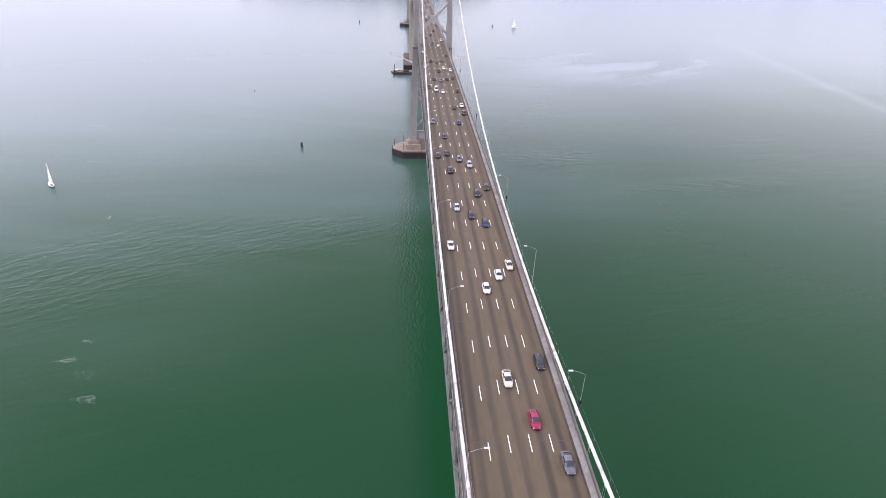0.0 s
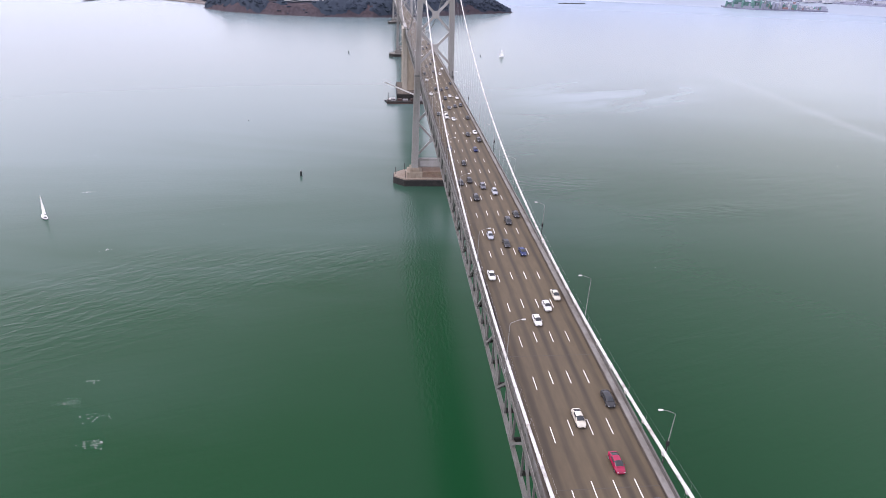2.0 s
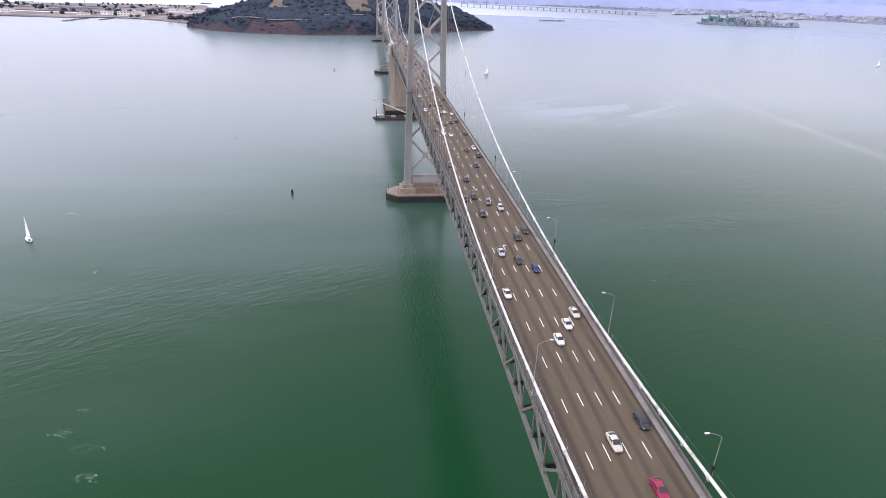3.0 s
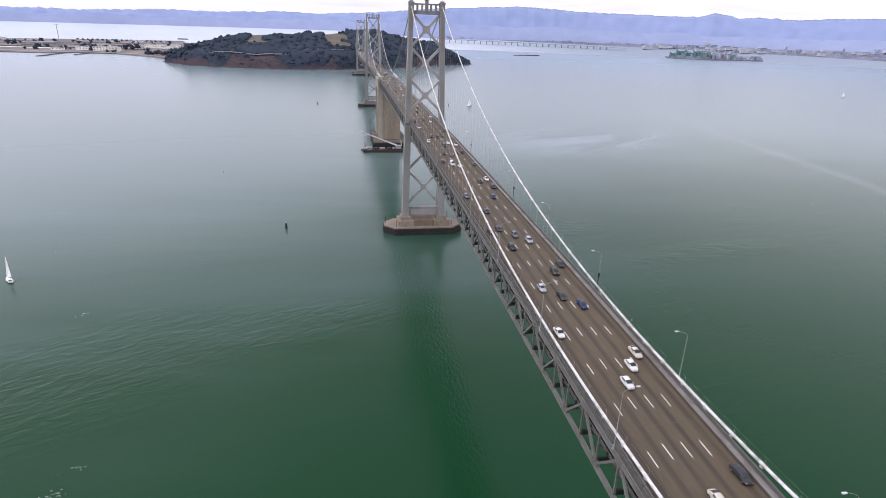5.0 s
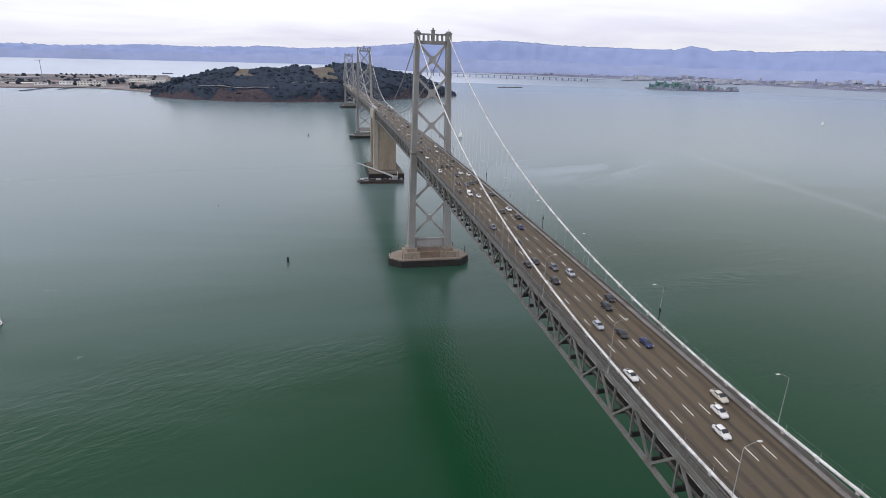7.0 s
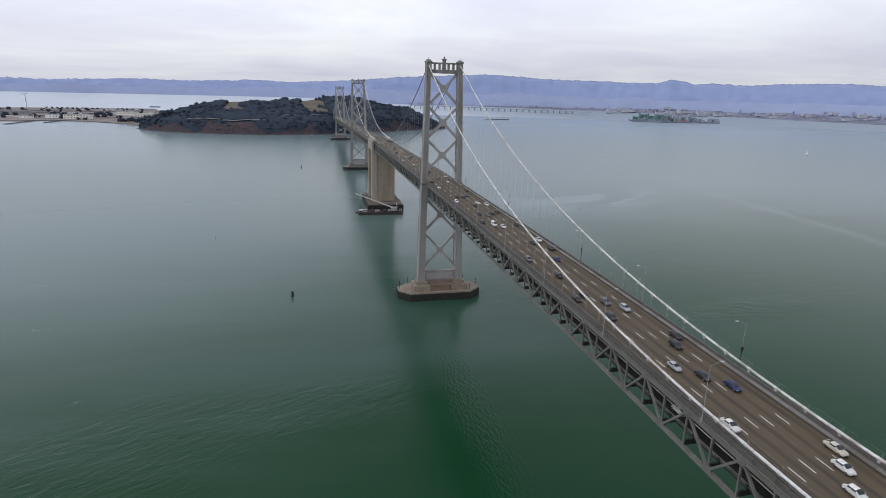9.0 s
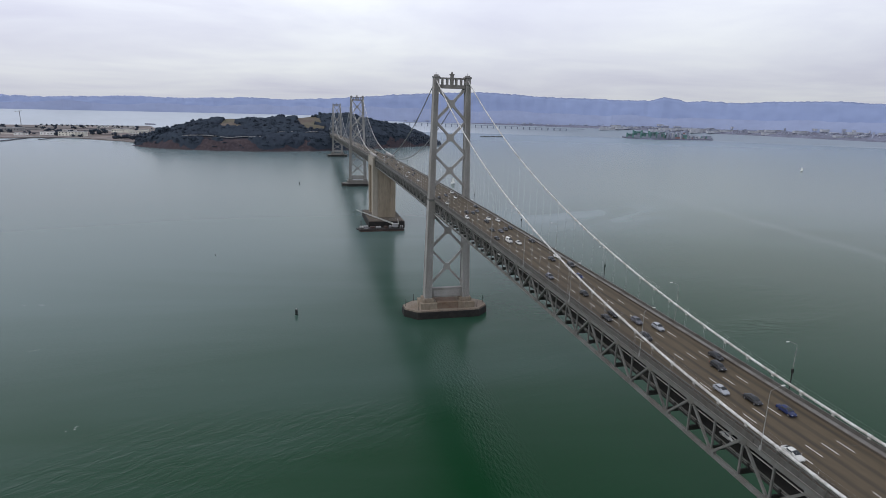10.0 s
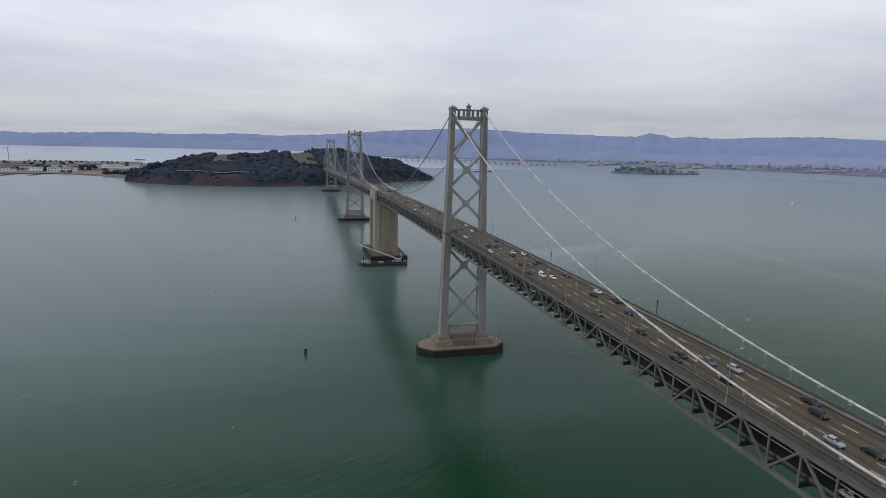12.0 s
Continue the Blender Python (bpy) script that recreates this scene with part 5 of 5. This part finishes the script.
    part("lens", box_bm((-2.88, -0.12, 10.26), (-2.35, 0.12, 10.305)), hd, mat=LAMP_CLEAR)
    return th


def lamps():
    first = street_lamp()
    done = False
    cabinet = mesh_of("control_box", box_bm((-0.22, -0.2, 4.2), (0.22, 0.2, 5.0), 0.04), FENDER)
    sleeve = mesh_of("pole_sleeve", tube_bm([(0, 0, -0.2), (0, 0, 4.4)], 0.105, 8), FENDER)
    for s, y0, step in ((-1, -441.3, 40.0), (1, -427.6, 40.4)):
        y, k = y0, 0
        while y < 1760:
            if not any(abs(y - t) < 6 for t in (0, Y_TOWER_B, Y_TOWER_C)):
                m = pose(10.3 if s > 0 else -10.25, y, deck_z(y) + 0.1, 0, 0, 0 if s > 0 else 180) @ Matrix.Diagonal((1, 1, 1.06 if s < 0 else 1.12, 1))
                lamp = first
                if done:
                    lamp = copy_thing(first, m)
                else:
                    first.matrix_basis, done = m, True
                if s > 0 and k % 2 == 0 and k:
                    part("control_box", cabinet, lamp, "dark box strapped to the pole")
                    part("pole_sleeve", sleeve, lamp, "dark lower sleeve of the pole")
            y, k = y + step, k + 1


# ---------------------------------------------------------------- cars
def loft_bm(rings):
    bm = bmesh.new()
    vs = [[bm.verts.new(p) for p in r] for r in rings]
    k = len(rings[0])
    for a, b in zip(vs, vs[1:]):
        for i in range(k):
            bm.faces.new((a[i], a[(i + 1) % k], b[(i + 1) % k], b[i]))
    bm.faces.new(list(reversed(vs[0])))
    bm.faces.new(vs[-1])
    bmesh.ops.recalc_face_normals(bm, faces=bm.faces)
    return bm


def shell_bm(rows, lift):
    """A patch of a rounded surface as a thin shell: rows of points, pushed out along the surface by lift."""
    bm = bmesh.new()
    n, k = len(rows), len(rows[0])
    c = Vector((0, 0.2, 0.8))

    def out(i, j):
        a = rows[min(i + 1, n - 1)][j] - rows[max(i - 1, 0)][j]
        d = rows[i][min(j + 1, k - 1)] - rows[i][max(j - 1, 0)]
        v = a.cross(d).normalized()
        return v if v.dot(rows[i][j] - c) > 0 else -v
    top = [[bm.verts.new(rows[i][j] + out(i, j) * lift) for j in range(k)] for i in range(n)]
    low = [[bm.verts.new(rows[i][j] - out(i, j) * 0.02) for j in range(k)] for i in range(n)]
    for i in range(n - 1):
        for j in range(k - 1):
            bm.faces.new((top[i][j], top[i + 1][j], top[i + 1][j + 1], top[i][j + 1]))
    edge = [(i, 0) for i in range(n)] + [(n - 1, j) for j in range(1, k)] + [(i, k - 1) for i in range(n - 2, -1, -1)] + [(0, j) for j in range(k - 2, 0, -1)]
    for (i, j), (p, q) in zip(edge, edge[1:] + edge[:1]):
        bm.faces.new((top[i][j], low[i][j], low[p][q], top[p][q]))
    bmesh.ops.recalc_face_normals(bm, faces=bm.faces)
    return bm


def car(kind, paint, label):
    """A car whose nose points to -y: rounded body and cabin, panes, wheels and lamps."""
    L, Wd, H, belt, nose, y0, y1, y2, y3 = {
        "sedan": (4.35, 1.76, 1.44, 0.88, 0.66, -1.22, -0.22, 0.72, 1.86),
        "hatch": (3.95, 1.72, 1.50, 0.92, 0.70, -1.12, -0.24, 1.02, 1.84),
        "suv": (4.30, 1.82, 1.68, 1.02, 0.82, -1.16, -0.36, 1.36, 2.04),
        "van": (5.30, 1.96, 2.20, 1.20, 1.00, -1.95, -1.15, 2.20, 2.56),
    }[kind]
    th = empty("car", label, "car", "cars on the bridge")
    mat = CAR_PAINT[paint]
    h, f, b = Wd / 2, -L / 2, L / 2

    def power(v, e):
        return math.copysign(abs(v) ** e, v)

    # body: rounded sections, narrowing in plan towards nose and tail
    rings = []
    for u in (0, .012, .04, .09, .16, .24, .32, .42, .55, .68, .78, .86, .92, .965, .99, 1):
        y = f + L * u
        w = h * (1 - 0.34 * max(0, 1 - u / .20) ** 2.2 - 0.24 * max(0, (u - .86) / .14) ** 2.2)
        if y < y0:
            top = nose + (belt - nose) * ((y - f) / (y0 - f)) ** 0.75
        else:
            top = belt + 0.05 * min(1, (y - y0) / 1.5)
        end = max(0, 1 - u / .04) ** 2 + max(0, (u - .965) / .035) ** 2
        lo, hi = 0.20 + 0.16 * end, top - 0.20 * end
        rings.append([(w * power(math.cos(a), .42), y, (lo + hi) / 2 + (hi - lo) / 2 * power(math.sin(a), .50)) for a in (2 * math.pi * (i + .5) / 18 for i in range(18))])
    part("body", mesh_of("body", loft_bm(rings), mat, smooth=True), th)

    # cabin: one rounded surface over stations along the car
    steps = [y0 + (y1 - y0) * v for v in (0, .10, .3, .55, .8, .93)] + [y1 + (y2 - y1) * v for v in (.04, .25, .48, .54, .78, .96)] + [y2 + (y3 - y2) * v for v in (.08, .25, .5, .75, .93, 1)]
    cols = 22

    def cabin_row(y):
        if y < y1:
            g = math.sin(math.pi / 2 * (y - y0) / (y1 - y0)) ** 0.85
        elif y > y2:
            g = math.cos(math.pi / 2 * (y - y2) / (y3 - y2)) ** (0.85 if kind != "van" else 0.4)
        else:
            g = 1
        crown = 0.035 * math.sin(math.pi * (y - y0) / (y3 - y0))
        base = belt - 0.04
        top = base + 0.07 + (H - belt - 0.07) * g + crown
        w = h * (0.93 - 0.16 * max(0, 1 - (y - y0) / 0.5) ** 2 - 0.14 * max(0, 1 - (y3 - y) / 0.5) ** 2)
        row = []
        for i in range(cols + 1):
            a = math.pi * i / cols
            z = (top - base) * power(math.sin(a), .62) if 0 < i < cols else 0.0
            row.append(Vector((-w * power(math.cos(a), .60) * (1 - 0.24 * z / (H - base)), y, base + z)))
        return row
    grid = [cabin_row(y) for y in steps]
    part("cabin", mesh_of("cabin", loft_bm(grid), mat, smooth=True), th)

    def pane(name, i0, i1, j0, j1):
        part(name, shell_bm([row[j0:j1 + 1] for row in grid[i0:i1 + 1]], 0.012), th, mat=GLASS_CAR)
    pane("windscreen", 1, 5, 4, cols - 4)
    if kind != "van":
        pane("rear_window", 12, 16, 5, cols - 5)
    for j0, j1 in ((1, 4), (cols - 4, cols - 1)):
        pane("side_window", 4 if kind != "van" else 6, 8, j0, j1)
        if kind != "van":
            pane("side_window", 9, 12 if kind != "suv" else 13, j0, j1)
    # wheels
    r = 0.36 if kind in ("suv", "van") else 0.32
    tyre = mesh_of("wheel", tube_bm([(-0.11, 0, 0), (-0.09, 0, 0), (0.09, 0, 0), (0.11, 0, 0)], [r - .03, r, r, r - .03], 16), DARK)
    rim = mesh_of("rim", tube_bm([(-0.118, 0, 0), (0.118, 0, 0)], r * 0.62, 10), RIM)
    for s in (-1, 1):
        for y in (f + 0.80, b - 0.85):
            w = part("wheel", tyre, th, m=pose(s * (h - .09), y, r))
            part("rim", rim, w)
    for s in (-1, 1):
        part("headlight", box_bm((s * h * .58 - .14, f + .08, nose - .16), (s * h * .58 + .14, f + .30, nose + .0), 0.03), th, mat=LAMP_CLEAR)
        part("tail_light", box_bm((s * h * .62 - .13, b - .14, belt - .26), (s * h * .62 + .13, b + .012, belt - .10), 0.03), th, mat=LAMP_RED)
        part("mirror", box_bm((s * (h + .04) - .08, y0 + .32, belt + .0), (s * (h + .04) + .08, y0 + .44, belt + .12), 0.03), th, mat=mat)
    part("grille", box_bm((-h * .36, f - .01, .40), (h * .36, f + .10, nose - .16), 0.02), th, mat=DARK)
    return th


# lane by lane: place along the bridge, colour and shape
TRAFFIC = {
    0: "-285.1ws -219.0ks -179.0gu -119.5ks -71.1wu -24.9ws -2.5kh 120ws 240kh 330gs 450ws 560kh 660ss 780ws 900kh",
    1: "-262.4sh -233.4ku -216.6ks -198.0kh -125.5wv -102.1ks -55.9ku 30gs 88.8ws 181.8ks 290wh 377.3ws 430gs 520ku 610ws 700ks 850wh 980ks",
    2: "-335.5es -305.3wh -267.2ks -222.8gu -129.2ws -105.0gs -82.4ku -57.8ks 7.2gs 42.7ks 128.9gh 151.5ws 225ks 310ss 400ku 480wv 590ks 690ws 820gs 930ws",
    3: "-345.6rs -299.6wh -272.3bs -252.3ku -228.1su -179.9bh -156.7ks -101.2ks -74.8ws -52.6gs -2.6wh 64.6ks 140ku 205.3ws 280gs 349.4ws 420ks 540wh 640ks 760ws 880ku",
    4: "-354.8gs -330.9ks -294.9es -247.1ks -165.8ku -153.2ws -126.2ks -98.6kh -79.6ws -37.5ks 20wu 95ks 170gs 260ws 340ks 470ws 570gs 680ks 800ws 950ks",
}
LOWER_TRAFFIC = {1: "-330wu -268ws -205kh -120ws -60ks", 3: "-300ks -236wh -160gs -90wu"}


def traffic():
    first = {}
    shapes = {"s": "sedan", "h": "hatch", "u": "suv", "v": "van"}
    rnd = random.Random(9)

    def put(x, y, z, key, tilt, turn):
        paint, shape = key
        m = pose(x, y, z, tilt if turn == 0 else -tilt, 0, turn)
        if key in first:
            copy_thing(first[key], m)
        else:
            first[key] = car(shapes[shape], paint, "%s %s driving on the bridge deck" % (CAR_WORD[paint], {"s": "saloon car", "h": "hatchback car", "u": "tall estate car", "v": "delivery van"}[shape]))
            first[key].matrix_basis = m
    for lane, text in TRAFFIC.items():
        for item in text.split():
            y, paint, shape = float(item[:-2]), item[-2], item[-1]
            x = (lane - 2) * LANE + rnd.uniform(-0.2, 0.25)
            put(x, y, deck_z(y), (paint, shape), deck_tilt(y), 0)
    for lane, text in LOWER_TRAFFIC.items():
        for item in text.split():
            y, paint, shape = float(item[:-2]), item[-2], item[-1]
            put((lane - 2) * LANE - 1.5, y, deck_z(y) - 7.6, (paint, shape), deck_tilt(y), 180)


# ---------------------------------------------------------------- craft and marks on the water
def sailboat(x, y, turn, k, label, heel=2):
    th = empty("sailboat", label, "sailboat", "sailboats on the bay", at=(x, y, 0))
    th.rotation_euler = (radians(-1), radians(heel), radians(turn))
    rings = []
    for s, w, d, sh in ((-5.2, 0.9, 0.5, 1.0), (-3.5, 1.5, 0.7, 1.0), (0, 1.75, 0.8, 1.05), (3, 1.2, 0.7, 1.15), (4.8, 0.4, 0.35, 1.3), (5.4, 0.06, 0.1, 1.4)):
        rings.append([(-w * k, s * k, sh * k), (-w * .85 * k, s * k, .3 * k), (0, s * k, -d * k), (w * .85 * k, s * k, .3 * k), (w * k, s * k, sh * k)])
    hull = part("hull", loft_bm(rings), th, mat=HULL)
    part("cockpit", box_bm((-.9 * k, -4.2 * k, .9 * k), (.9 * k, -1.6 * k, 1.12 * k)), hull, "dark open cockpit", mat=HULL_DARK)
    part("coach_roof", box_bm((-.8 * k, -1.4 * k, 1.0 * k), (.8 * k, 2.2 * k, 1.55 * k), .12), hull, mat=HULL)
    part("boot_stripe", loft_bm([[(a * 1.02, b, min(c, .32 * k)) for a, b, c in r] for r in rings]), th, mat=HULL_DARK)
    part("mast", tube_bm([(0, 1.0 * k, 1.0 * k), (0, 1.0 * k, 16.5 * k)], [.09 * k, .06 * k], 8), th, mat=CRANE_PALE)
    part("boom", tube_bm([(0, 1.0 * k, 2.6 * k), (.6 * k, -4.0 * k, 2.6 * k)], .07 * k, 6), th, mat=CRANE_PALE)

    def sail(name, tack, clew, head, belly):
        bm = bmesh.new()
        n = 9
        grid = []
        for i in range(n + 1):
            t = i / n
            a, b = tack.lerp(head, t), clew.lerp(head, t)
            row = []
            for j in range(6):
                s = j / 5
                p = a.lerp(b, s) + Vector((belly * math.sin(math.pi * s) * (1 - t * .7), -.5 * k * math.sin(math.pi * t) * s, 0))
                row.append(bm.verts.new(p))
            grid.append(row)
        for i in range(n):
            for j in range(5):
                bm.faces.new((grid[i][j], grid[i][j + 1], grid[i + 1][j + 1], grid[i + 1][j]))
        bmesh.ops.remove_doubles(bm, verts=bm.verts, dist=.001)
        bmesh.ops.solidify(bm, geom=list(bm.faces), thickness=.04 * k)
        part(name, bm, th, mat=SAIL)
    V = Vector
    sail("mainsail", V((0, .9 * k, 2.8 * k)), V((.6 * k, -4.0 * k, 2.8 * k)), V((.1, .9 * k, 16.2 * k)), .7 * k)
    sail("jib", V((0, 5.0 * k, 1.5 * k)), V((.9 * k, .6 * k, 2.2 * k)), V((0, 1.3 * k, 14.0 * k)), .6 * k)


def channel_buoy(x, y, k, label):
    th = empty("channel_buoy", label, "buoy", "channel buoys", at=(x, y, 0))
    part("float", tube_bm([(0, 0, -.6 * k), (0, 0, .7 * k), (0, 0, .9 * k)], [1.0 * k, 1.0 * k, .8 * k], 14), th, mat=BUOY_GREEN)
    part("day_mark", tube_bm([(0, 0, .8 * k), (0, 0, 1.0 * k), (0, 0, 3.5 * k), (0, 0, 3.7 * k)], [.7 * k, .86 * k, .80 * k, .6 * k], 12), th, mat=BUOY_GREEN)
    for a in (-1, 1):
        part("lifting_eye", box_bm((.35 * a * k - .08 * k, -.08 * k, 3.6 * k), (.35 * a * k + .08 * k, .08 * k, 4.0 * k)), th, mat=BUOY_GREEN)
    part("lantern", tube_bm([(0, 0, 3.7 * k), (0, 0, 4.3 * k)], .2 * k, 8), th, mat=LAMP_GLASS)


def crane_barge():
    th = empty("crane_barge", "rusty work barge with long pale crane boom by the anchorage", "barge", at=(-8, 284, 0))
    rings = []
    for x, z0 in ((-25.5, .8), (-23, -1), (23, -1), (25.5, .8)):
        rings.append([(x, -7, z0), (x, 7, z0), (x, 7, 2.4), (x, -7, 2.4)])
    part("hull", loft_bm(rings), th, mat=BARGE_RED)
    part("deck", box_bm((-25, -6.7, 2.4), (25, 6.7, 2.62)), th, mat=FENDER)
    part("rubbing_strake", box_bm((-25.5, -7.2, 1.7), (25.5, -6.9, 2.2)), th, mat=FENDER)
    house = part("deck_house", box_bm((-20, -2, 2.6), (-15, 3, 5.4), .15), th, mat=ROOF_GREY)
    for i in range(3):
        part("window", box_bm((-19.6 + 1.6 * i, -2.08, 4.0), (-18.5 + 1.6 * i, -1.98, 4.9)), house, mat=WINDOW_DARK)
    crane = part("crane_house", box_bm((13, -2.4, 3.4), (19.5, 2.4, 7.6), .2), th, mat=ROOF_GREY)
    part("slew_ring", tube_bm([(18.5, 0, 2.6), (18.5, 0, 3.5)], 2.2, 16), crane, mat=FENDER)
    bm = bmesh.new()
    tip = Vector((-28, -4, 24.5))
    foot = Vector((14, -1, 7.6))
    for a in (-.7, .7):
        for b in (-.6, .6):
            o = Vector((0, a, b))
            beam_into(bm, foot + o, tip + o * .5, .42, .42, Vector((0, 1, 0)))
    n = 18
    for i in range(n):
        p, q = foot.lerp(tip, i / n), foot.lerp(tip, (i + 1) / n)
        for a in (-.7, .7):
            k = 1 - .6 * i / n
            beam_into(bm, p + Vector((0, a * k, -.6 * k)), q + Vector((0, a * k, .6 * k)), .14, .14, Vector((0, 1, 0)))
        beam_into(bm, p + Vector((0, -.7, .6)), q + Vector((0, .7, .6)), .14, .14, Vector((0, 0, 1)))
    part("boom", bm, th, mat=CRANE_PALE)
    part("gantry", beam_bm((20, 0, 7), (19, 0, 13), .5, .5), th, mat=CRANE_PALE)
    part("stay", tube_bm([(19, 0, 13), (-8, -2.5, 13.4)], .07, 5), th, mat=ROPE)
    for i, (x, y, w, d, h, m) in enumerate(((-10, 0, 5, 4, 2.2, BARGE_RED), (-3, 2, 6, 3, 1.6, ROOF_GREY), (5, -2, 4, 5, 2.6, BARGE_RED), (11, 3, 3, 3, 2.0, ROOF_GREY), (24, 2, 3, 4, 2.0, ROOF_GREY))):
        part("deck_load", box_bm((x - w / 2, y - d / 2, 2.6), (x + w / 2, y + d / 2, 2.6 + h), .12), th, mat=m)
    for x in (-23.5, 22.8):
        part("spud", tube_bm([(x, -5, 2), (x, -5, 12.5)], .35, 10), th, mat=FENDER)
    tug = empty("workboat", "small white workboat beside the barge", "boat", at=(-30, 290, 0))
    part("hull", loft_bm([[(a, -w, z), (a, w, z), (a, w, 1.6), (a, -w, 1.6)] for a, w, z in ((-6, .3, .6), (-4, 1.7, -.4), (4, 2.0, -.4), (5.5, 1.8, .2))]), tug, mat=HULL_DARK)
    part("wheelhouse", box_bm((-2, -1.2, 1.6), (2.2, 1.2, 4.2), .15), tug, mat=HULL)


def foam():
    rnd = random.Random(17)
    vs, fs = [], []

    def fleck(x, y, r):
        b, k = len(vs), 9
        for i in range(k):
            t = 2 * math.pi * i / k
            q = r * rnd.uniform(.45, 1.2)
            vs.append((x + 2.6 * q * math.cos(t), y + q * .5 * math.sin(t), 0.05))
        fs.append(tuple(range(b, b + k)))
    for cx, cy, n, sp in ((-148, -238, 26, 6), (-146, -226, 16, 5), (-131, -259, 30, 6), (-136, -246, 14, 6)):
        for _ in range(n):
            fleck(cx + rnd.gauss(0, sp * .4), cy + rnd.gauss(0, sp * .2), rnd.uniform(.06, .17))
    for _ in range(24):
        fleck(rnd.uniform(-420, 420), rnd.uniform(-330, 700), rnd.uniform(.1, .3))
    for cx, cy in ((-238, -21), (-187, -113), (-270, 60)):
        for _ in range(7):
            fleck(cx + rnd.gauss(0, 4), cy + rnd.gauss(0, 1.2), rnd.uniform(.10, .32))
    tagged(new("foam", raw_mesh("foam", vs, fs, FOAM)), "white flecks of foam on the water", "foam", kind="stuff")


def far_ship():
    th = empty("cargo_ship", "long dark cargo ship far across the bay", "ship", at=(-1040, 3640, 13))
    part("hull", loft_bm([[(x, -6, 0), (x, 6, 0), (x, 7, 5.5), (x, -7, 5.5)] for x in (-30, -28, 28, 32)]), th, mat=HAZE_LAND)
    part("superstructure", box_bm((-27, -5, 5.5), (-21, 5, 8.5)), th, mat=HAZE_CONCRETE)
    for i in range(4):
        part("hatch", box_bm((-16 + 11 * i, -4, 5.5), (-8 + 11 * i, 4, 7)), th, mat=HAZE_LAND)


def breakwater():
    rnd = random.Random(8)
    vs, fs = [], []
    for i in range(46):
        s = i / 45
        x, y = 900 + 160 * s, 2890 + 48 * s
        r = 5.5 * (1 - abs(s - .55)) + 1.5
        b = len(vs)
        for k in range(8):
            t = 2 * math.pi * k / 8
            vs.append((x + r * 1.3 * math.cos(t) * rnd.uniform(.7, 1.2), y + r * math.sin(t) * rnd.uniform(.7, 1.2), -1))
        vs.append((x, y, rnd.uniform(2.5, 6)))
        fs += [(b + k, b + (k + 1) % 8, b + 8) for k in range(8)]
    tagged(new("rock_islet", raw_mesh("rock_islet", vs, fs, FENDER)), "low dark rocky islet out on the bay", "rocks", kind="stuff")


# ---------------------------------------------------------------- build
water()
far_bay()
hills()
far_shore()
viaduct()
island()
shore_flats()
port()
breakwater()
tower(Y_TOWER, 155.2, "tall grey steel bridge tower with crossed braces")
tower(Y_TOWER_B, 157.0, "tall grey steel bridge tower beyond the anchorage", 3.4)
tower(Y_TOWER_C, 150.0, "grey steel bridge tower near the island")
for yt, deck_mat, block_mat in ((Y_TOWER, PIER_TOP, PEDESTAL), (Y_TOWER_B, PIER_GREY, PIER_GREY), (Y_TOWER_C, PIER_GREY, PIER_GREY)):
    tower_pier(yt, deck_mat, block_mat)
anchorage()
crane_barge()
for s in (-1, 1):
    main_cable(s, Y_START, Y_TOWER, main_cable_z, True, "thick pale main cable with bands, sweeping up to the tower")
    main_cable(s, Y_TOWER, Y_ANCHOR - 22, side_cable_z, True, "thick grey cable falling from the tower to the anchorage", paint=CABLE_GREY)
    main_cable(s, Y_ANCHOR + 22, Y_TOWER_B, lambda y: side_cable_z(Y_TOWER_B - y) + 2.0, False, "pale cable rising from the anchorage to the next tower")
    main_cable(s, Y_TOWER_B, Y_TOWER_C, far_cable_z, False, "pale main cable of the far suspension span")
    main_cable(s, Y_TOWER_C, Y_END, last_cable_z, False, "pale cable running down to the island")
lamps()
traffic()
sailboat(-243.4, -66, 40, 0.86, "white sailboat with one raised sail heading away", 4)
sailboat(183, 701, 70, 0.9, "white sailboat with full sails on the far side")
sailboat(1240, 955, 60, 0.8, "small distant white sailboat")
channel_buoy(-98.8, 14, 1.0, "dark channel buoy floating on the bay")
channel_buoy(-102.9, 715, 1.0, "dark channel buoy far out on the bay")
channel_buoy(143, 706, 0.9, "dark channel buoy beyond the bridge")
channel_buoy(-173.6, 186, 0.3, "small dark float on the water")
channel_buoy(309, 184, 0.35, "small pale float on the water")
far_ship()
foam()
roadway()
for s in (-1, 1):
    railing(s)
stiffening_truss(Y_START, -4.5, True, "grey riveted stiffening truss carrying both decks")
stiffening_truss(-4.4, Y_ANCHOR - 20, True, "grey riveted stiffening truss between tower and anchorage")
stiffening_truss(Y_ANCHOR + 20, Y_TOWER_B, False, "grey riveted stiffening truss beyond the anchorage")
stiffening_truss(Y_TOWER_B, Y_END, False, "grey riveted stiffening truss running on to the island")
